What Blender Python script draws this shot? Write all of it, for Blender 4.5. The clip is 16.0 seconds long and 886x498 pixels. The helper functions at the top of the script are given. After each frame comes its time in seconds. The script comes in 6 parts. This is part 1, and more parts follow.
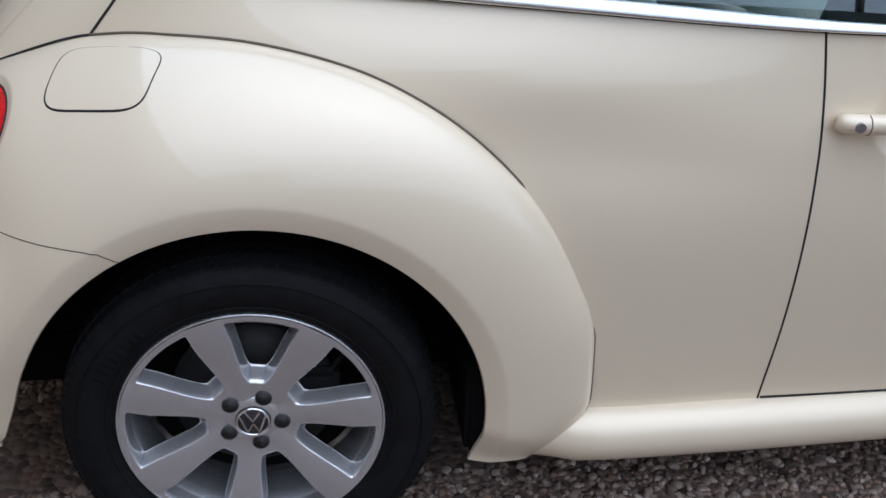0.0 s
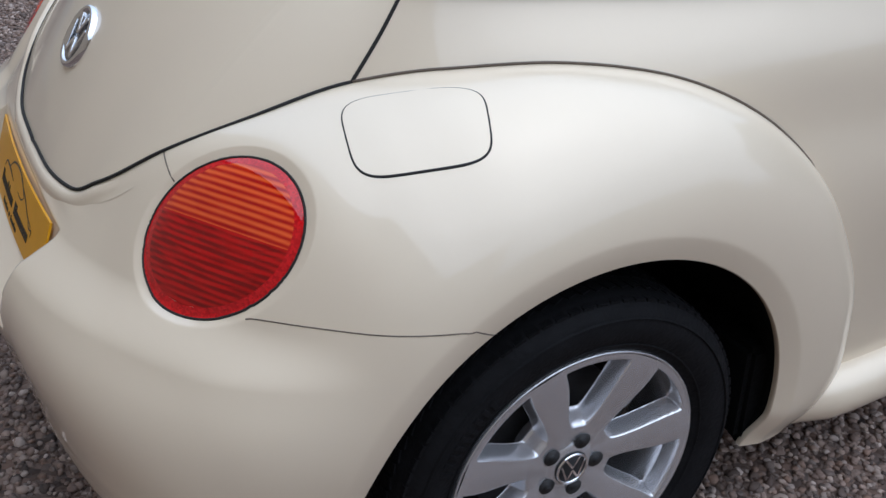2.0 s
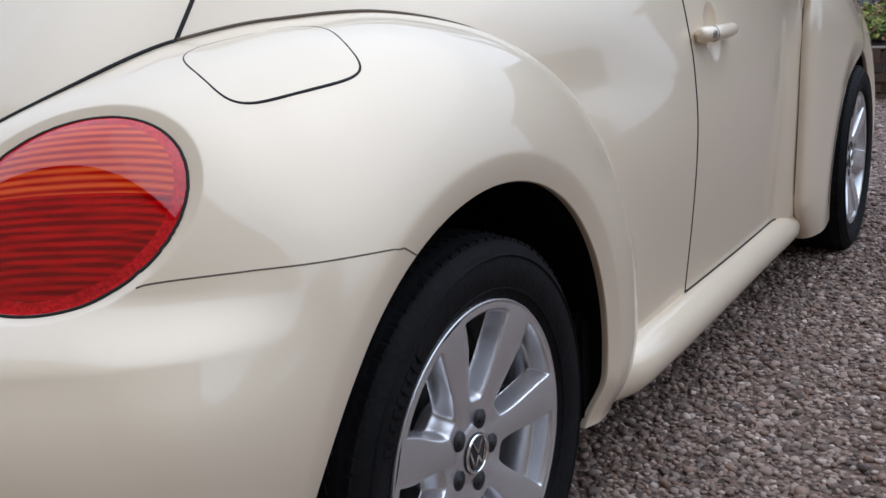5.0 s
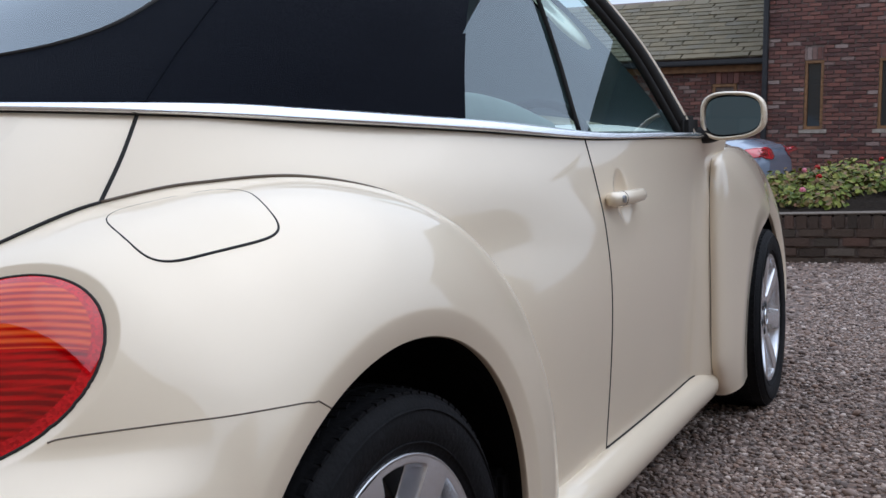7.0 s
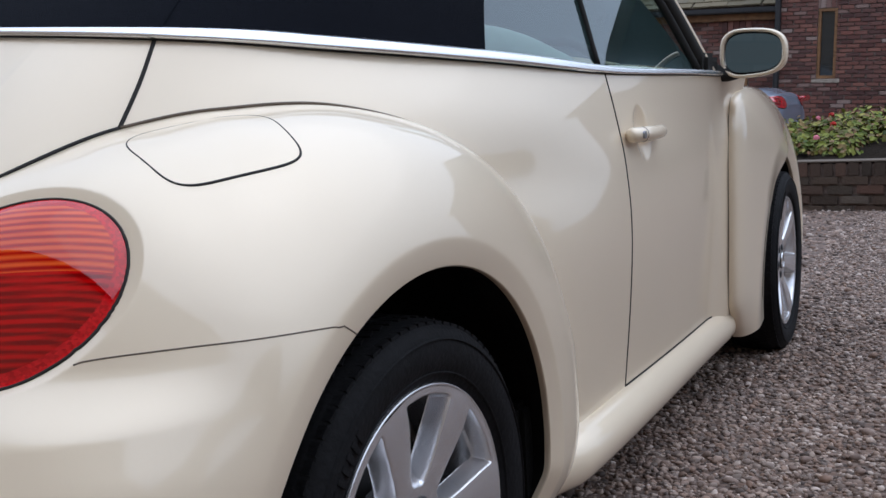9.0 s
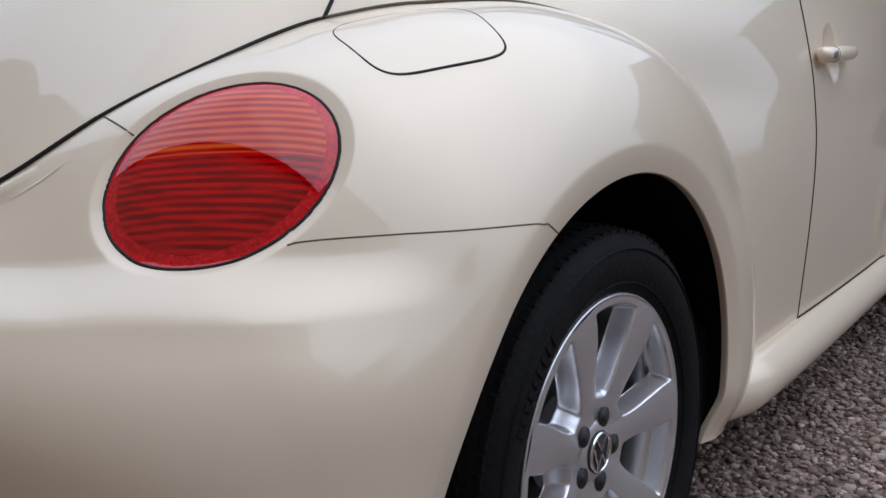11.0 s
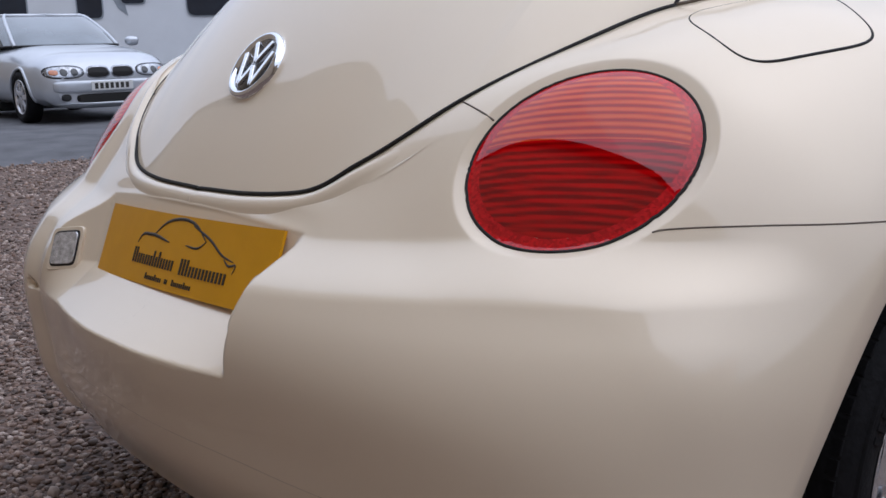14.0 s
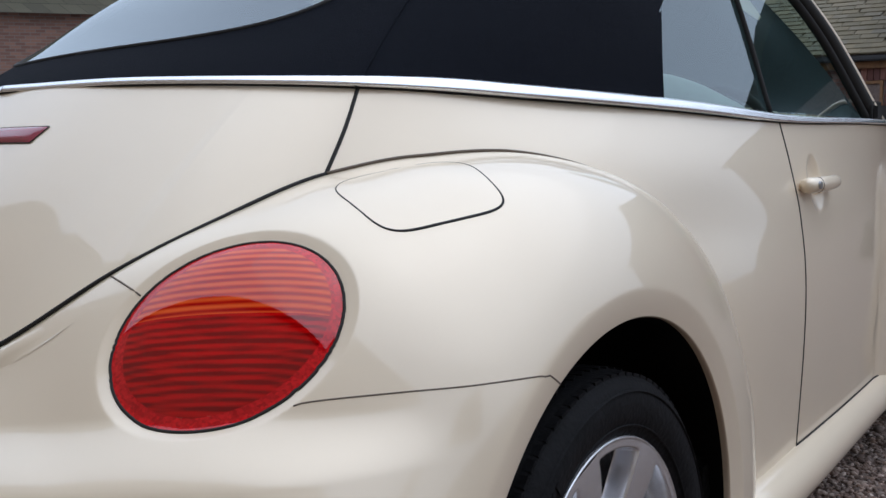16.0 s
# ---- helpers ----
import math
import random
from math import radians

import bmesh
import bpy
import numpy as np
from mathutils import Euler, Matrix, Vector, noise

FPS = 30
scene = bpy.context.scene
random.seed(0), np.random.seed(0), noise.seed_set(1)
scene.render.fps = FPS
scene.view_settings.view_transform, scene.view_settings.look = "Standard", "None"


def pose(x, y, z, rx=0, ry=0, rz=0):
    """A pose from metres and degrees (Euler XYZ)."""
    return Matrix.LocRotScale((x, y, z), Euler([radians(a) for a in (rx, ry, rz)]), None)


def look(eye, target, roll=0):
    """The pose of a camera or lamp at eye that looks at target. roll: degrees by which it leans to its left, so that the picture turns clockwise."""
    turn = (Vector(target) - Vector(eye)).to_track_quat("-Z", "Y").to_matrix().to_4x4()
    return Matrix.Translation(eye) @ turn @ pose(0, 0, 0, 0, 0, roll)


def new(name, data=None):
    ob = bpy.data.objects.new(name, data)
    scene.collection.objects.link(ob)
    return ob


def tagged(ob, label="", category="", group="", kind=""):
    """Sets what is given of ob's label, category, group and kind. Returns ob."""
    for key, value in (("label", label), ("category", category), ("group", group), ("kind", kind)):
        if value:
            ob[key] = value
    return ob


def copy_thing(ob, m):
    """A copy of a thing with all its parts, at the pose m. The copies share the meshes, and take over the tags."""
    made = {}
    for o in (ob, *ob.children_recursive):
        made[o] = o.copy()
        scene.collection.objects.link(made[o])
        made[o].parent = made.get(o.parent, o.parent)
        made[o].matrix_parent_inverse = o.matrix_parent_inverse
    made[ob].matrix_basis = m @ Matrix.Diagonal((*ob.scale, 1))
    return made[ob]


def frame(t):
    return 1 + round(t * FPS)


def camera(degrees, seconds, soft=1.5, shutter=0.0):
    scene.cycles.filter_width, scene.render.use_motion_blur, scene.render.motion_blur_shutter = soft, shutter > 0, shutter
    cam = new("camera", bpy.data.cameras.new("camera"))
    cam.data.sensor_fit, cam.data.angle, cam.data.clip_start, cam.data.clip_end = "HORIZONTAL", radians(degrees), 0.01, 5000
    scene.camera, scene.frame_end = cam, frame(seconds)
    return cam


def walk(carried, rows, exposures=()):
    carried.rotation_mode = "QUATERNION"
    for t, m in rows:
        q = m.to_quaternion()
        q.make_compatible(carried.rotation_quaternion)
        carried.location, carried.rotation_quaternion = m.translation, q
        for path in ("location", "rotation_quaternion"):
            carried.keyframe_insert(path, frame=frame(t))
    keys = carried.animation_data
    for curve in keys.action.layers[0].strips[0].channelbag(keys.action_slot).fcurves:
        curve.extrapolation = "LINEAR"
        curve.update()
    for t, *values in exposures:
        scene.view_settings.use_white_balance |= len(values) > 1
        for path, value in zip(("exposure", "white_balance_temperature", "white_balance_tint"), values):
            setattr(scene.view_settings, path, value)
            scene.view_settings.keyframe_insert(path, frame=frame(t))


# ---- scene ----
cam = camera(47.1, 16.0)
# the yard falls gently towards the left of the car
SLOPE = pose(0, 0, 0, -2.6)
PATH = [
    (0, (0.141, -2.225, 1.409), (0.362, -0.482, 0.454), 1.4),
    (0.5, (-0.092, -2.083, 1.384), (0.158, -0.327, 0.458), -0.5),
    (1, (-0.32, -1.943, 1.416), (0.059, -0.245, 0.429), 0.3),
    (1.5, (-0.513, -1.879, 1.433), (0.141, -0.28, 0.425), -0.3),
    (2, (-0.74, -1.783, 1.434), (0.06, -0.263, 0.409), -0.1),
    (2.5, (-0.811, -1.658, 1.406), (0.21, -0.24, 0.433), -2.5),
    (3, (-0.826, -1.569, 1.435), (0.325, -0.341, 0.356), -1.7),
    (5.5, (-1.156, -1.521, 0.908), (0.509, -0.471, 0.556), -4.0),
    (6, (-1.147, -1.545, 0.931), (0.54, -0.502, 0.668), -4.1),
    (6.5, (-1.148, -1.568, 0.954), (0.558, -0.546, 0.74), -3.7),
    (7, (-1.153, -1.573, 0.957), (0.579, -0.592, 0.765), -2.9),
    (7.5, (-1.152, -1.577, 0.948), (0.6, -0.63, 0.766), -3.0),
    (8, (-1.15, -1.572, 0.944), (0.602, -0.627, 0.745), -3.2),
    (10.5, (-1.168, -1.481, 0.874), (0.44, -0.358, 0.482), -2.3),
    (11, (-1.189, -1.454, 0.871), (0.373, -0.266, 0.484), -1.9),
    (11.5, (-1.22, -1.418, 0.871), (0.245, -0.111, 0.487), -2.3),
    (12, (-1.253, -1.385, 0.868), (0.118, 0.019, 0.482), -2.0),
    (12.5, (-1.275, -1.365, 0.872), (0.031, 0.098, 0.478), -2.4),
    (13, (-1.292, -1.355, 0.872), (-0.017, 0.137, 0.486), -2.2),
    (13.5, (-1.294, -1.35, 0.869), (-0.04, 0.16, 0.489), -2.2),
    (14, (-1.295, -1.347, 0.868), (-0.028, 0.152, 0.484), -1.9),
    (14.5, (-1.265, -1.368, 0.89), (0.096, 0.057, 0.545), -2.1),
    (15, (-1.247, -1.397, 0.913), (0.194, -0.034, 0.655), -3.0),
    (15.5, (-1.227, -1.426, 0.925), (0.313, -0.169, 0.711), -2.6),
    (16, (-1.205, -1.448, 0.927), (0.399, -0.268, 0.748), -2.7),
]
EXPOSURES = [(0, 0.09, 5790, 11), (1.0, 0.12, 5790, 11.5), (1.8, 0.05, 5790, 11), (3, -0.02, 5800, 11), (5.5, 0.09, 5920, 12), (8, 0.11, 5930, 12), (10.5, -0.03, 5950, 13.5), (14, -0.12, 6110, 17), (15, -0.06, 6000, 14.5), (16, 0.0, 5980, 12)]
walk(cam, [(t, SLOPE @ look(eye, target, roll)) for t, eye, target, roll in PATH], EXPOSURES)

# ---- world, sun, exposure ----
world = bpy.data.worlds.new("sky")
scene.world = world
world.use_nodes = True
wn = world.node_tree.nodes
sky = wn.new("ShaderNodeTexSky")
sky.sky_type = "NISHITA"
sky.sun_disc = False
sky.sun_elevation, sky.sun_rotation = radians(69), radians(139)
sky.dust_density, sky.air_density, sky.ozone_density = 6.0, 1.0, 1.0
soft_sky = wn.new("ShaderNodeHueSaturation")
soft_sky.inputs["Saturation"].default_value = 0.18
world.node_tree.links.new(sky.outputs[0], soft_sky.inputs["Color"])
veil = wn.new("ShaderNodeMix")
veil.data_type = "RGBA"
veil.inputs["Factor"].default_value = 0.85
coord = wn.new("ShaderNodeTexCoord")
split = wn.new("ShaderNodeSeparateXYZ")
cloud = wn.new("ShaderNodeValToRGB")
cloud.color_ramp.elements[0].position, cloud.color_ramp.elements[0].color = 0.0, (0.53, 0.596, 0.680, 1)
cloud.color_ramp.elements[1].position, cloud.color_ramp.elements[1].color = 0.80, (1.02, 1.145, 1.33, 1)
lift = wn.new("ShaderNodeVectorMath")
lift.operation = "SCALE"
lift.inputs["Scale"].default_value = 10.8
world.node_tree.links.new(coord.outputs["Generated"], split.inputs[0])
world.node_tree.links.new(split.outputs["Z"], cloud.inputs[0])
world.node_tree.links.new(cloud.outputs[0], lift.inputs[0])
world.node_tree.links.new(lift.outputs[0], veil.inputs["B"])
world.node_tree.links.new(soft_sky.outputs[0], veil.inputs["A"])
world.node_tree.links.new(veil.outputs["Result"], wn["Background"].inputs["Color"])
wn["Background"].inputs["Strength"].default_value = 0.12
sun_data = bpy.data.lights.new("sun", "SUN")
sun_data.energy, sun_data.angle, sun_data.color = 0.55, radians(80), (1.0, 0.97, 0.92)
sun = new("sun", sun_data)
sun.matrix_world = look((3.5, -4, 14), (0, 0, 0))

# ---- materials ----


def material(name, color, rough=0.5, metal=0.0, coat=0.0, coat_rough=0.03, var=0.0, scale=8.0, bump=0.0, bump_scale=40.0, ior=1.5, trans=0.0, spec=0.5):
    """A Principled material with colour variation at two scales and a fine relief."""
    m = bpy.data.materials.new(name)
    m.use_nodes = True
    nt = m.node_tree
    b = nt.nodes["Principled BSDF"]
    b.inputs["Base Color"].default_value = (*color, 1)
    b.inputs["Roughness"].default_value = rough
    b.inputs["Metallic"].default_value = metal
    b.inputs["Coat Weight"].default_value = coat
    b.inputs["Coat Roughness"].default_value = coat_rough
    b.inputs["IOR"].default_value = ior
    b.inputs["Transmission Weight"].default_value = trans
    b.inputs["Specular IOR Level"].default_value = spec
    geo = nt.nodes.new("ShaderNodeTexCoord")
    if var:
        n1 = nt.nodes.new("ShaderNodeTexNoise")
        n1.inputs["Scale"].default_value, n1.inputs["Detail"].default_value = scale, 6
        nt.links.new(geo.outputs["Object"], n1.inputs["Vector"])
        ramp = nt.nodes.new("ShaderNodeMapRange")
        ramp.inputs["From Min"].default_value, ramp.inputs["From Max"].default_value = 0.3, 0.7
        ramp.inputs["To Min"].default_value, ramp.inputs["To Max"].default_value = 1 - var, 1 + var
        nt.links.new(n1.outputs["Fac"], ramp.inputs["Value"])
        mul = nt.nodes.new("ShaderNodeVectorMath")
        mul.operation = "SCALE"
        mul.inputs[0].default_value = color
        nt.links.new(ramp.outputs[0], mul.inputs["Scale"])
        nt.links.new(mul.outputs[0], b.inputs["Base Color"])
    if bump:
        n2 = nt.nodes.new("ShaderNodeTexNoise")
        n2.inputs["Scale"].default_value, n2.inputs["Detail"].default_value = bump_scale, 5
        nt.links.new(geo.outputs["Object"], n2.inputs["Vector"])
        bp = nt.nodes.new("ShaderNodeBump")
        bp.inputs["Strength"].default_value, bp.inputs["Distance"].default_value = bump, 0.01
        nt.links.new(n2.outputs["Fac"], bp.inputs["Height"])
        nt.links.new(bp.outputs[0], b.inputs["Normal"])
    return m


def random_tint(m, low, high):
    """Varies a material from piece to piece, by object and by loose island."""
    nt = m.node_tree
    b = nt.nodes["Principled BSDF"]
    info, geo = nt.nodes.new("ShaderNodeObjectInfo"), nt.nodes.new("ShaderNodeNewGeometry")
    add = nt.nodes.new("ShaderNodeMath")
    add.operation = "ADD"
    nt.links.new(info.outputs["Random"], add.inputs[0])
    nt.links.new(geo.outputs["Random Per Island"], add.inputs[1])
    wrap = nt.nodes.new("ShaderNodeMath")
    wrap.operation = "FRACT"
    nt.links.new(add.outputs[0], wrap.inputs[0])
    ramp = nt.nodes.new("ShaderNodeValToRGB")
    stops = [low, *high]
    ramp.color_ramp.elements[0].color = (*stops[0], 1)
    ramp.color_ramp.elements[1].color = (*stops[-1], 1)
    for i, c in enumerate(stops[1:-1]):
        ramp.color_ramp.elements.new((i + 1) / (len(stops) - 1)).color = (*c, 1)
    nt.links.new(wrap.outputs[0], ramp.inputs[0])
    mix = nt.nodes.new("ShaderNodeTexNoise")
    mix.inputs["Scale"].default_value, mix.inputs["Detail"].default_value = 60, 4
    coord = nt.nodes.new("ShaderNodeTexCoord")
    nt.links.new(coord.outputs["Object"], mix.inputs["Vector"])
    rng = nt.nodes.new("ShaderNodeMapRange")
    rng.inputs["To Min"].default_value, rng.inputs["To Max"].default_value = 0.65, 1.35
    nt.links.new(mix.outputs["Fac"], rng.inputs["Value"])
    mul = nt.nodes.new("ShaderNodeVectorMath")
    mul.operation = "SCALE"
    nt.links.new(ramp.outputs[0], mul.inputs[0])
    nt.links.new(rng.outputs[0], mul.inputs["Scale"])
    nt.links.new(mul.outputs[0], b.inputs["Base Color"])
    return m


CREAM = material("cream_paint", (0.82, 0.70, 0.528), metal=0.14, rough=0.42, coat=1.0, coat_rough=0.03, var=0.012, scale=3, bump=0.012, bump_scale=9)
GAP = material("gap_black", (0.012, 0.011, 0.010), rough=0.8)
SEAM = material("seam_brown", (0.13, 0.10, 0.075), rough=0.8)
RUBBER = material("rubber", (0.0065, 0.0065, 0.0075), rough=0.72, var=0.3, scale=25, bump=0.25, bump_scale=120, spec=0.17)
LINER = material("wheel_liner", (0.006, 0.006, 0.006), spec=0.1, rough=0.95, var=0.3, bump=0.4, bump_scale=60)
ALLOY = material("alloy", (0.68, 0.68, 0.70), rough=0.27, metal=0.75, coat=0.4, coat_rough=0.12, var=0.04, scale=12)
CHROME = material("chrome", (0.85, 0.86, 0.88), rough=0.06, metal=1.0, var=0.02)
TRIM = material("bright_trim", (0.86, 0.87, 0.89), rough=0.27, metal=1.0, var=0.03, scale=20)
DARK = material("dark_metal", (0.02, 0.02, 0.021), rough=0.6, metal=0.2, var=0.2)
DISC = material("brake_disc", (0.035, 0.034, 0.034), rough=0.6, metal=0.3, var=0.2, scale=30)
CLOTH = material("hood_cloth", (0.0042, 0.0055, 0.0095), rough=0.95, var=0.12, scale=150, bump=0.35, bump_scale=700, spec=0.10)
RED = material("lens_red", (0.42, 0.006, 0.008), rough=0.4, spec=0.0, coat=0.8, coat_rough=0.02, var=0.1, scale=20)
AMBER = material("lens_amber", (0.66, 0.035, 0.008), rough=0.4, spec=0.0, coat=0.8, coat_rough=0.02, var=0.1, scale=30)
RIMRED = material("lens_edge", (0.42, 0.003, 0.008), rough=0.4, spec=0.0, coat=0.8, coat_rough=0.02, var=0.08, scale=40)
BRAKERED = material("brake_lens", (0.30, 0.035, 0.06), rough=0.25, coat=1.0, var=0.05)
YELLOW = material("plate_yellow", (0.70, 0.33, 0.002), rough=0.4, spec=0.25, coat=0.15, coat_rough=0.1, var=0.04, scale=20)
PRINT = material("print_dark", (0.03, 0.025, 0.02), rough=0.5)
LEATHER = material("leather", (0.60, 0.70, 0.66), rough=0.5, var=0.06, scale=12, bump=0.2, bump_scale=200)
INTERIOR = material("interior_grey", (0.05, 0.055, 0.058), rough=0.7, var=0.1, bump=0.2, bump_scale=200)
MIRROR = material("mirror_glass", (0.17, 0.27, 0.36), rough=0.03, metal=1.0)


def glass(name, tint):
    m = bpy.data.materials.new(name)
    m.use_nodes = True
    nt = m.node_tree
    for n in list(nt.nodes):
        nt.nodes.remove(n)
    out = nt.nodes.new("ShaderNodeOutputMaterial")
    mix = nt.nodes.new("ShaderNodeMixShader")
    clear, gloss = nt.nodes.new("ShaderNodeBsdfTransparent"), nt.nodes.new("ShaderNodeBsdfGlossy")
    clear.inputs["Color"].default_value = (*tint, 1)
    gloss.inputs["Roughness"].default_value = 0.01
    fres = nt.nodes.new("ShaderNodeFresnel")
    fres.inputs["IOR"].default_value = 2.2
    gloss.inputs["Color"].default_value = (0.90, 0.97, 1.0, 1)
    nt.links.new(fres.outputs[0], mix.inputs[0])
    nt.links.new(clear.outputs[0], mix.inputs[1])
    nt.links.new(gloss.outputs[0], mix.inputs[2])
    nt.links.new(mix.outputs[0], out.inputs[0])
    return m


GLASS = glass("tinted_glass", (0.62, 0.78, 0.75))


def ribbed(m, spacing, thin, stops, streak):
    """Level ribs inside a lamp lens, their light and dark put into the colour: stops is a ramp over one rib, streak how
    far stretched noise breaks it up.
    """
    nt = m.node_tree
    b = nt.nodes["Principled BSDF"]
    co = nt.nodes.new("ShaderNodeTexCoord")
    wave = nt.nodes.new("ShaderNodeTexWave")
    wave.bands_direction, wave.wave_profile = "Z", "SIN"
    wave.inputs["Scale"].default_value = 0.314 / spacing
    wave.inputs["Distortion"].default_value = 0.15
    rise = nt.nodes.new("ShaderNodeVectorMath")
    rise.operation = "DOT_PRODUCT"
    rise.inputs[1].default_value = (0.547, 0.318, 0.774)
    nt.links.new(co.outputs["Object"], rise.inputs[0])
    up = nt.nodes.new("ShaderNodeCombineXYZ")
    nt.links.new(rise.outputs["Value"], up.inputs["Z"])
    nt.links.new(up.outputs[0], wave.inputs["Vector"])
    stretch = nt.nodes.new("ShaderNodeVectorMath")
    stretch.operation = "MULTIPLY"
    stretch.inputs[1].default_value = (14, 14, 190)
    nt.links.new(co.outputs["Object"], stretch.inputs[0])
    fine = nt.nodes.new("ShaderNodeTexNoise")
    fine.inputs["Scale"].default_value, fine.inputs["Detail"].default_value = 1, 5
    nt.links.new(stretch.outputs[0], fine.inputs["Vector"])
    level = nt.nodes.new("ShaderNodeMath")
    level.operation = "SUBTRACT"
    nt.links.new(fine.outputs["Fac"], level.inputs[0])
    level.inputs[1].default_value = 0.5
    add = nt.nodes.new("ShaderNodeMath")
    add.operation = "MULTIPLY_ADD"
    nt.links.new(level.outputs[0], add.inputs[0])
    add.inputs[1].default_value = streak
    nt.links.new(wave.outputs["Fac"], add.inputs[2])
    ramp = nt.nodes.new("ShaderNodeValToRGB")
    ramp.color_ramp.elements[0].position, ramp.color_ramp.elements[0].color = 0.0, (*stops[0], 1)
    ramp.color_ramp.elements[1].position, ramp.color_ramp.elements[1].color = 1.0, (*stops[2], 1)
    ramp.color_ramp.elements.new(thin).color = (*stops[1], 1)
    nt.links.new(add.outputs[0], ramp.inputs[0])
    nt.links.new(ramp.outputs[0], b.inputs["Base Color"])


ribbed(RED, 0.0092, 0.5, ((0.20, 0.0002, 0.001), (0.36, 0.0006, 0.001), (0.52, 0.0015, 0.002)), 3.2)
ribbed(AMBER, 0.0098, 0.35, ((0.36, 0.003, 0.002), (0.58, 0.024, 0.005), (0.76, 0.105, 0.018)), 0.9)


def faceted(m, size, colors):
    """Small reflector facets, each of its own brightness."""
    nt = m.node_tree
    co = nt.nodes.new("ShaderNodeTexCoord")
    cells = nt.nodes.new("ShaderNodeTexVoronoi")
    cells.inputs["Scale"].default_value = 1 / size
    nt.links.new(co.outputs["Object"], cells.inputs["Vector"])
    pick = nt.nodes.new("ShaderNodeSeparateColor")
    nt.links.new(cells.outputs["Color"], pick.inputs[0])
    ramp = nt.nodes.new("ShaderNodeValToRGB")
    ramp.color_ramp.elements[0].color = (*colors[0], 1)
    ramp.color_ramp.elements[1].color = (*colors[1], 1)
    nt.links.new(pick.outputs[0], ramp.inputs[0])
    nt.links.new(ramp.outputs[0], m.node_tree.nodes["Principled BSDF"].inputs["Base Color"])


faceted(RIMRED, 0.0032, ((0.42, 0.001, 0.004), (0.68, 0.006, 0.010)))
for lens in (RED, AMBER, RIMRED):
    lens.node_tree.nodes["Principled BSDF"].inputs["Coat Weight"].default_value = 1.0
    lens.node_tree.nodes["Principled BSDF"].inputs["Coat IOR"].default_value = 1.58
PANE = material("dark_pane", (0.02, 0.025, 0.028), rough=0.06, spec=0.8)

# ---- mesh helpers ----


def thing(name, label, category, group="", kind="", at=(0, 0, 0)):
    ob = new(name)
    ob.location = at
    return tagged(ob, label, category, group, kind)


def part(name, data, mat, parent=None, label=""):
    """Links a mesh or a bmesh as one object under a thing or a part."""
    if isinstance(data, bmesh.types.BMesh):
        me = bpy.data.meshes.new(name)
        data.to_mesh(me)
        data.free()
        data = me
    if not data.materials:
        data.materials.append(mat)
    ob = new(name, data)
    if parent is not None:
        ob.parent = parent
    if label:
        ob["label"] = label
    return ob


def glide(keys, values, q, tame=False):
    """A smooth curve through values at keys, read at q."""
    k, v, q = np.asarray(keys, float), np.asarray(values, float), np.asarray(q, float)
    if v.ndim == 1:
        v = v[:, None]
    d = np.gradient(v, k, axis=0)
    if tame:
        step = np.diff(v, axis=0) / np.diff(k)[:, None]
        small = np.minimum(np.abs(step[:-1]), np.abs(step[1:])) * 1.6 + 1e-9
        d[1:-1] = np.clip(d[1:-1], -small, small)
    i = np.clip(np.searchsorted(k, q) - 1, 0, len(k) - 2)
    h = (k[i + 1] - k[i])[..., None]
    s = ((q - k[i]) / (k[i + 1] - k[i]))[..., None]
    out = (2 * s**3 - 3 * s**2 + 1) * v[i] + (s**3 - 2 * s**2 + s) * h * d[i] + (3 * s**2 - 2 * s**3) * v[i + 1] + (s**3 - s**2) * h * d[i + 1]
    return out[..., 0] if np.ndim(values) == 1 else out


def smooth(a, b, x):
    t = np.clip((x - a) / (b - a), 0, 1)
    return t * t * (3 - 2 * t)


def sheet_normals(P, away):
    n = np.cross(np.gradient(P, axis=0), np.gradient(P, axis=1))
    n /= np.linalg.norm(n, axis=2, keepdims=True) + 1e-12
    if np.mean(np.sum(n * (P - np.asarray(away)), axis=2)) < 0:
        n = -n
    return n


def sheet(name, P, mat, parent, away=(0, 0, 0), mask=None, label="", normals=None):
    """A smooth skin over a grid of places; mask picks the faces that belong to this panel."""
    nu, nv = P.shape[:2]
    N = sheet_normals(P, away) if normals is None else normals
    idx = np.arange(nu * nv).reshape(nu, nv)
    quads = np.stack([idx[:-1, :-1], idx[1:, :-1], idx[1:, 1:], idx[:-1, 1:]], axis=-1)
    quads = quads[mask] if mask is not None else quads.reshape(-1, 4)
    flat, nf = P.reshape(-1, 3), N.reshape(-1, 3)
    a = flat[quads]
    fn = np.cross(a[:, 2] - a[:, 0], a[:, 3] - a[:, 1])
    if np.sum(fn * nf[quads[:, 0]]) < 0:
        quads = quads[:, ::-1]
    used, inverse = np.unique(quads, return_inverse=True)
    me = bpy.data.meshes.new(name)
    me.from_pydata(flat[used].tolist(), [], inverse.reshape(-1, 4).tolist())
    me.polygons.foreach_set("use_smooth", np.ones(len(me.polygons), bool))
    me.normals_split_custom_set_from_vertices(nf[used].tolist())
    return part(name, me, mat, parent, label)


